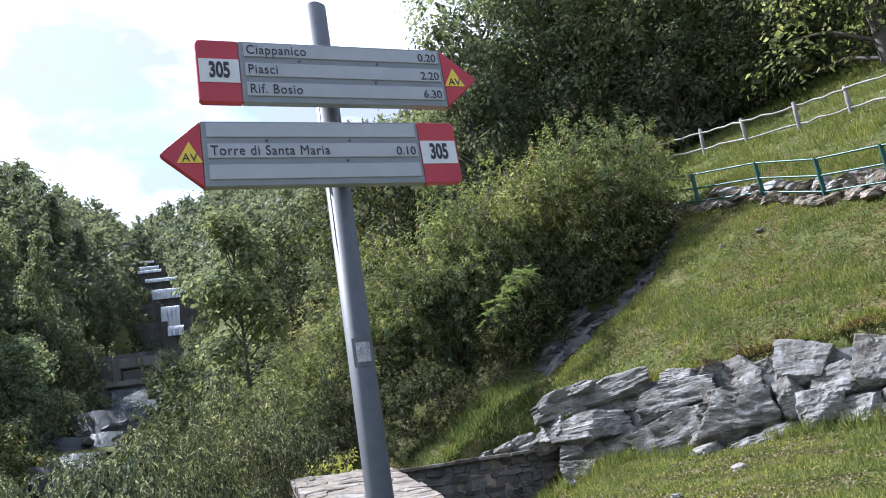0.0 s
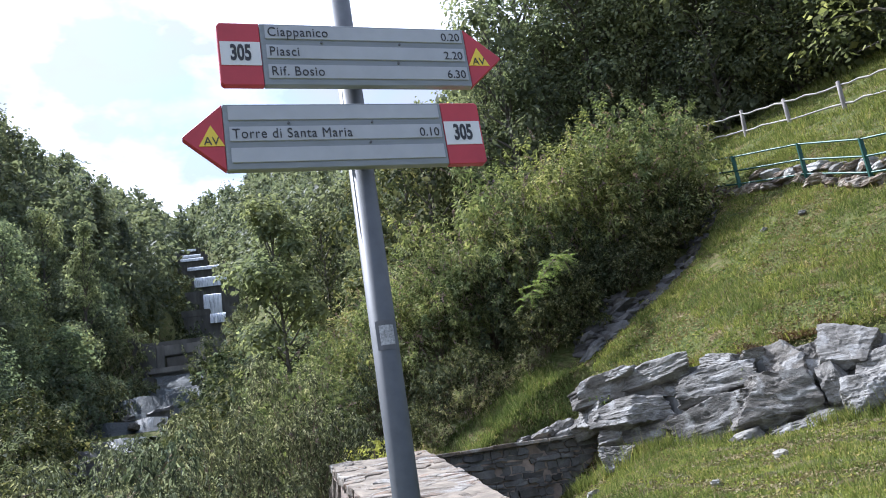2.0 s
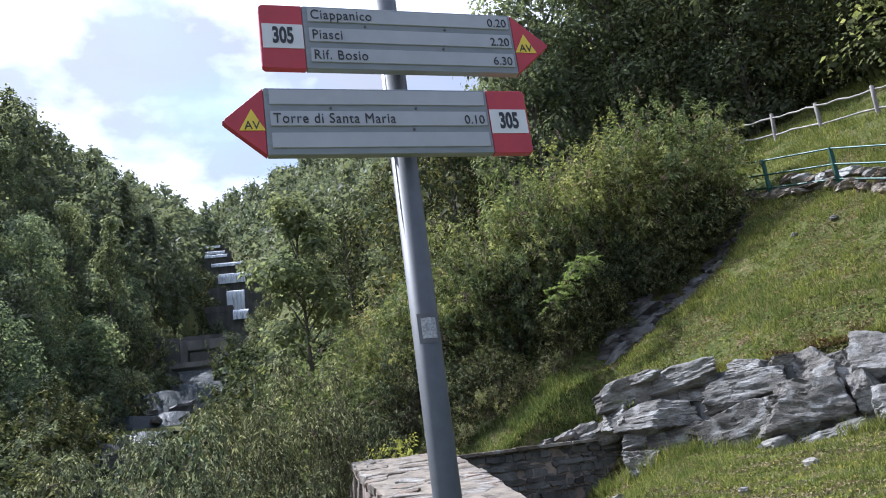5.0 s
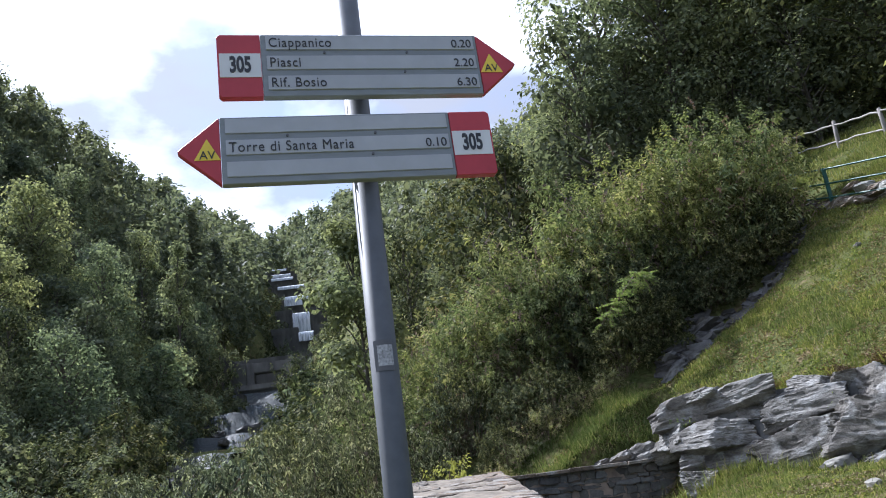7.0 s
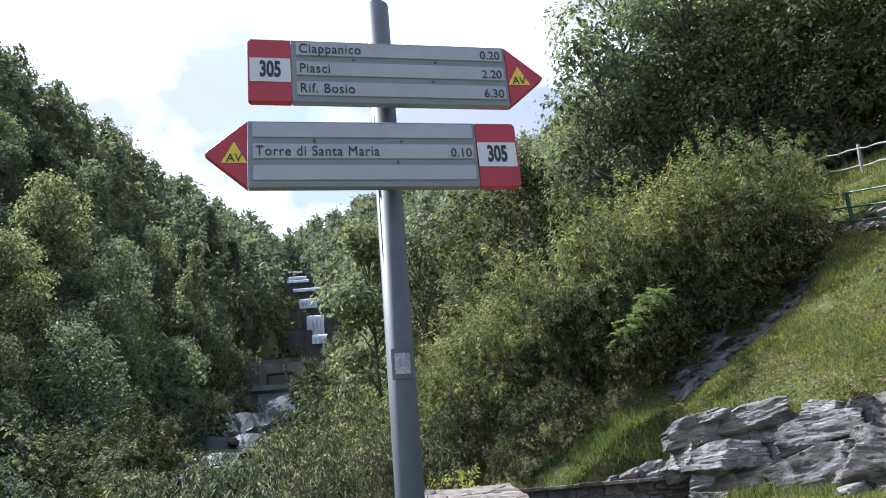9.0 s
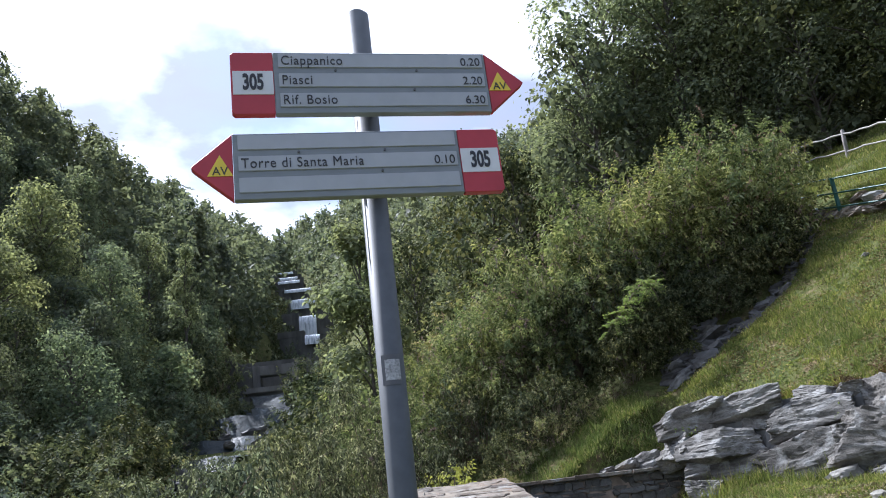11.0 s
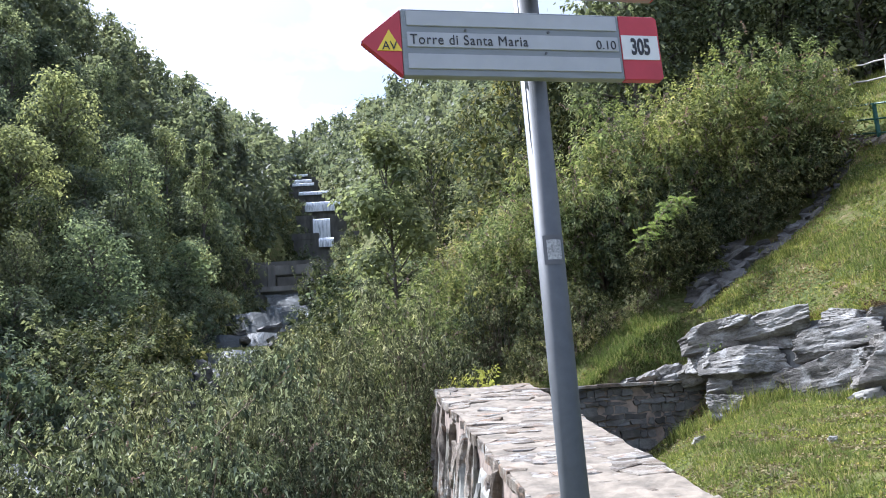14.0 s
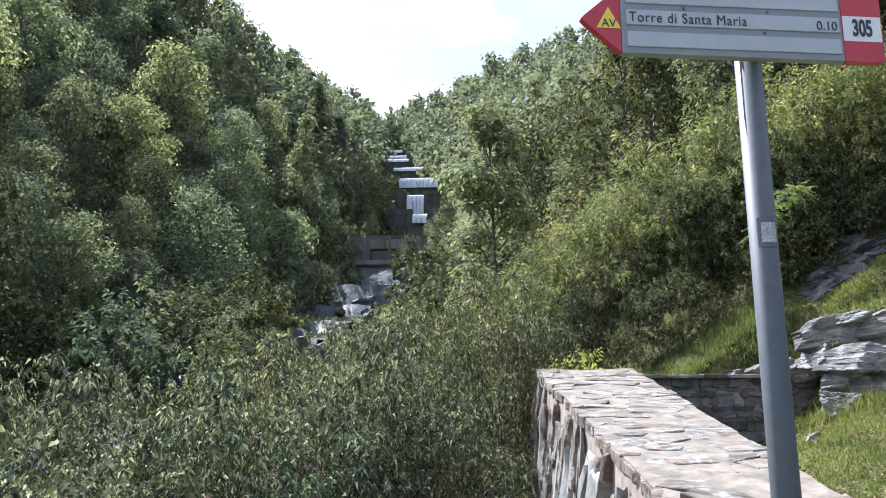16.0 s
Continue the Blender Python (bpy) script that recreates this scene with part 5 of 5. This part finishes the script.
def blades(name, count, area, length, seed, label, material=L_GRASS, wide=1.0, lean=0.38):
    rng = np.random.default_rng(seed)
    x, y = area(rng, count)
    thick = patchy(x, y, 0.55, seed + 1) * 0.6 + patchy(x, y, 0.12, seed + 2) * 0.4
    keep = rng.random(len(x)) < (smooth(0.18, 0.52, thick) * 0.65 + 0.35) * (1 - 0.8 * smooth(0.5, 0.6, dryness(x, y)))
    x, y, thick = x[keep], y[keep], thick[keep]
    z = ground(x, y)
    base = np.stack([x, y, z - 0.01], 1)
    axis = rng.normal(size=(len(x), 3)) * lean + (0, 0, 1)
    axis /= np.linalg.norm(axis, axis=1, keepdims=True)
    tall = length * (0.35 + 1.3 * thick) * rng.uniform(0.5, 1.4, len(x)) * np.where(rng.random(len(x)) < 0.03, 1.9, 1.0)
    side = np.cross(axis, rng.normal(size=axis.shape))
    side /= np.linalg.norm(side, axis=1, keepdims=True)
    wd = wide * (0.005 + 0.004 * rng.random(len(x)))[:, None]
    tip = base + axis * tall[:, None] + rng.normal(size=axis.shape) * 0.02
    verts = np.stack([base - side * wd, base + side * wd, tip], 1).reshape(-1, 3)
    ob = mesh_part(name, verts, np.arange(3 * len(x)).reshape(-1, 3), material)
    return tagged(ob, label, "grass", "", "stuff")


def weeds(name, count, area, seed, label, material=L_GRASS, size=0.05, rise=0.5, dry=False):
    """Low broad leaves among the grass."""
    rng = np.random.default_rng(seed)
    x, y = area(rng, count)
    keep = dryness(x, y) > 0.47 if dry else (patchy(x, y, 0.3, seed + 5) > 0.52)
    x, y = x[keep], y[keep]
    base = np.stack([x, y, ground(x, y) + 0.01], 1)
    axis = rng.normal(size=base.shape) * (1, 1, rise) + (0, 0, rise)
    ob = leaves_part(name, base, axis, size, size * 0.55, material, None, rng)
    return tagged(ob, label, "weeds", "", "stuff")


def upper_meadow(rng, n):
    x, y = rng.uniform(1.4, 11, n), rng.uniform(5, 15, n)
    d = np.maximum((x - ROCK_A[0]) * ROCK_N[0] + (y - ROCK_A[1]) * ROCK_N[1], y - 11.42)
    gully = -(x - 4.5) * 0.295 + (y - 12.7) * 0.955
    ok = (d > 0.25) & (d < 7.5) & (gully < 0.12) & (y < 12.9 + np.maximum(0, x - 4) * 0.5)
    return x[ok], y[ok]


def lower_meadow(rng, n):
    x, y = rng.uniform(1.9, 8, n), rng.uniform(3, 11.1, n)
    d = np.maximum((x - ROCK_A[0]) * ROCK_N[0] + (y - ROCK_A[1]) * ROCK_N[1], y - 11.1)
    ok = (d < 0.12) & (x > wall_right(y) + 0.05)
    return x[ok], y[ok]


blades("grass", 250000, upper_meadow, 0.065, 91, "short patchy meadow grass with dry brown spots", wide=1.3)
blades("grass", 130000, lower_meadow, 0.052, 92, "rough patchy grass below the rock wall")
blades("grass", 110000, lambda r, n: (r.uniform(9.8, 17, n), r.uniform(6, 20, n)), 0.12, 93, "longer grass between the two fences", wide=1.4)
weeds("weeds", 60000, upper_meadow, 94, "low broad-leaved weeds in the meadow", L_GRASS, 0.055, 0.8)
weeds("weeds", 40000, lower_meadow, 95, "low broad-leaved weeds below the rocks", L_GRASS, 0.045, 0.8)


weeds("leaf_litter", 80000, upper_meadow, 101, "dry brown leaves and straw lying in the meadow", L_LITTER, 0.045, 0.3, True)
weeds("leaf_litter", 45000, lower_meadow, 102, "dry brown leaves and straw lying below the rocks", L_LITTER, 0.045, 0.25, True)
weeds("white_umbels", 420, lambda r, n: (r.uniform(12.2, 15.5, n), r.uniform(7, 13.5, n)), 103, "small white flowers in the long grass by the pole fence", L_UMBEL, 0.09, 0.3)
rng = np.random.default_rng(104)
for x, y, w in ((2.97, 8.1, 0.17), (5.2, 8.2, 0.26), (3.3, 8.9, 0.12), (4.6, 6.4, 0.14), (3.6, 6.0, 0.1), (8.6, 10.9, 0.13), (8.1, 11.4, 0.1)):
    r = part("field_stone", boulder_arrays(w * 1.4, w, w * 0.7, rng, 0.4, 3, 3), M_SLAB, None)
    r.matrix_world = pose(x, y, float(ground(x, y)) + w * 0.16, rng.uniform(-10, 10), rng.uniform(-10, 10), rng.uniform(0, 360))
    tagged(r, "pale loose stone lying in the grass", "stone", "loose stones in the meadow")


def foot_of_rocks(r, n):
    s, o = r.uniform(0.3, 7.0, n), r.normal(0.0, 0.10, n) - 0.22
    return ROCK_A[0] + ROCK_U[0] * s + ROCK_N[0] * o, ROCK_A[1] + ROCK_U[1] * s + ROCK_N[1] * o


def brow_of_rocks(r, n):
    s, o = r.uniform(0.2, 7.0, n), np.abs(r.normal(0.0, 0.12, n)) + 0.42
    return ROCK_A[0] + ROCK_U[0] * s + ROCK_N[0] * o, ROCK_A[1] + ROCK_U[1] * s + ROCK_N[1] * o


blades("grass", 26000, lambda r, n: (r.uniform(1.4, 4.2, n), r.uniform(11.46, 12.9, n)), 0.11, 98, "sunlit grass on the brow of the cross wall")
blades("grass", 14000, foot_of_rocks, 0.16, 96, "long grass tufts along the foot of the rocks", lean=0.3)
blades("grass", 9000, brow_of_rocks, 0.10, 97, "grass hanging over the brow of the rocks", lean=0.6)

rng = np.random.default_rng(111)
for s_, z, size in ((0.85, 2.62, 0.16), (1.05, 2.5, 0.13), (3.35, 2.42, 0.12), (4.0, 2.2, 0.11), (2.1, 2.05, 0.08), (1.5, 1.75, 0.1)):
    q = ROCK_A + ROCK_U * s_ + ROCK_N * (0.02 + 0.30 * (z - 2.2))
    tuft = thing("weed_tuft", pose(q[0], q[1], z - 0.05), "small green weed rooted in a joint of the rocks", "weed", "weeds in the rock wall")
    way = rng.normal(size=(90, 3)) * (0.7, 0.7, 0.5) + (-0.5, -0.4, 0.5)
    tagged(leaves_part("leaves", rng.normal(size=(90, 3)) * size * 0.5, way, 0.06, 0.028, L_LOCUST, tuft, rng), "", "", "", "stuff")

weeds("leaf_litter", 9000, brow_of_rocks, 107, "reddish dead leaves and roots along the brow of the rocks", L_RUSTY, 0.05, 0.5, False)
weeds("leaf_litter", 5000, lambda r, n: (r.uniform(1.5, 3.6, n), 11.46 + np.abs(r.normal(0, 0.07, n))), 108, "reddish dead leaves along the brow of the cross wall", L_RUSTY, 0.045, 0.5, False)

# a leafy locust branch reaching out of the thicket into the sun
sprig = thing("locust_branch", pose(0, 0, 0), "bright feathery locust branch reaching out of the thicket", "branch")
rng = np.random.default_rng(99)
stem = [np.array(p) for p in ((5.1, 13.6, 5.2), (4.75, 12.9, 5.45), (4.45, 12.45, 5.42), (4.1, 12.25, 5.05), (3.6, 12.15, 4.5))]
tubes, bp, ba = [(stem, [0.02, 0.016, 0.012, 0.009, 0.004])], [], []
for k in range(85):
    f = rng.uniform(0.15, 1.0) * 4
    i = min(3, int(f))
    p = stem[i] + (stem[i + 1] - stem[i]) * (f - i)
    way = rng.normal(size=3) * (1, 1, 0.5) + (0, -0.3, -0.25)
    way /= np.linalg.norm(way)
    ln = rng.uniform(0.2, 0.36)
    tubes.append(([p, p + way * ln * 0.5, p + way * ln - (0, 0, 0.06)], [0.004, 0.003, 0.002]))
    sd = np.cross(way, (0, 0, 1))
    sd /= np.linalg.norm(sd)
    for q in np.linspace(0.15, 1, 9):
        for sg in (-1, 1):
            bp.append(p + way * ln * q - np.array((0, 0, 0.06)) * q * q)
            ba.append(sd * sg + way * 0.3 + rng.normal(size=3) * 0.15)
tubes_part("stem", tubes, M_TWIG, sprig, 5)
leaves_part("foliage", np.array(bp), np.array(ba), 0.055, 0.026, L_LOCUST, sprig, rng)
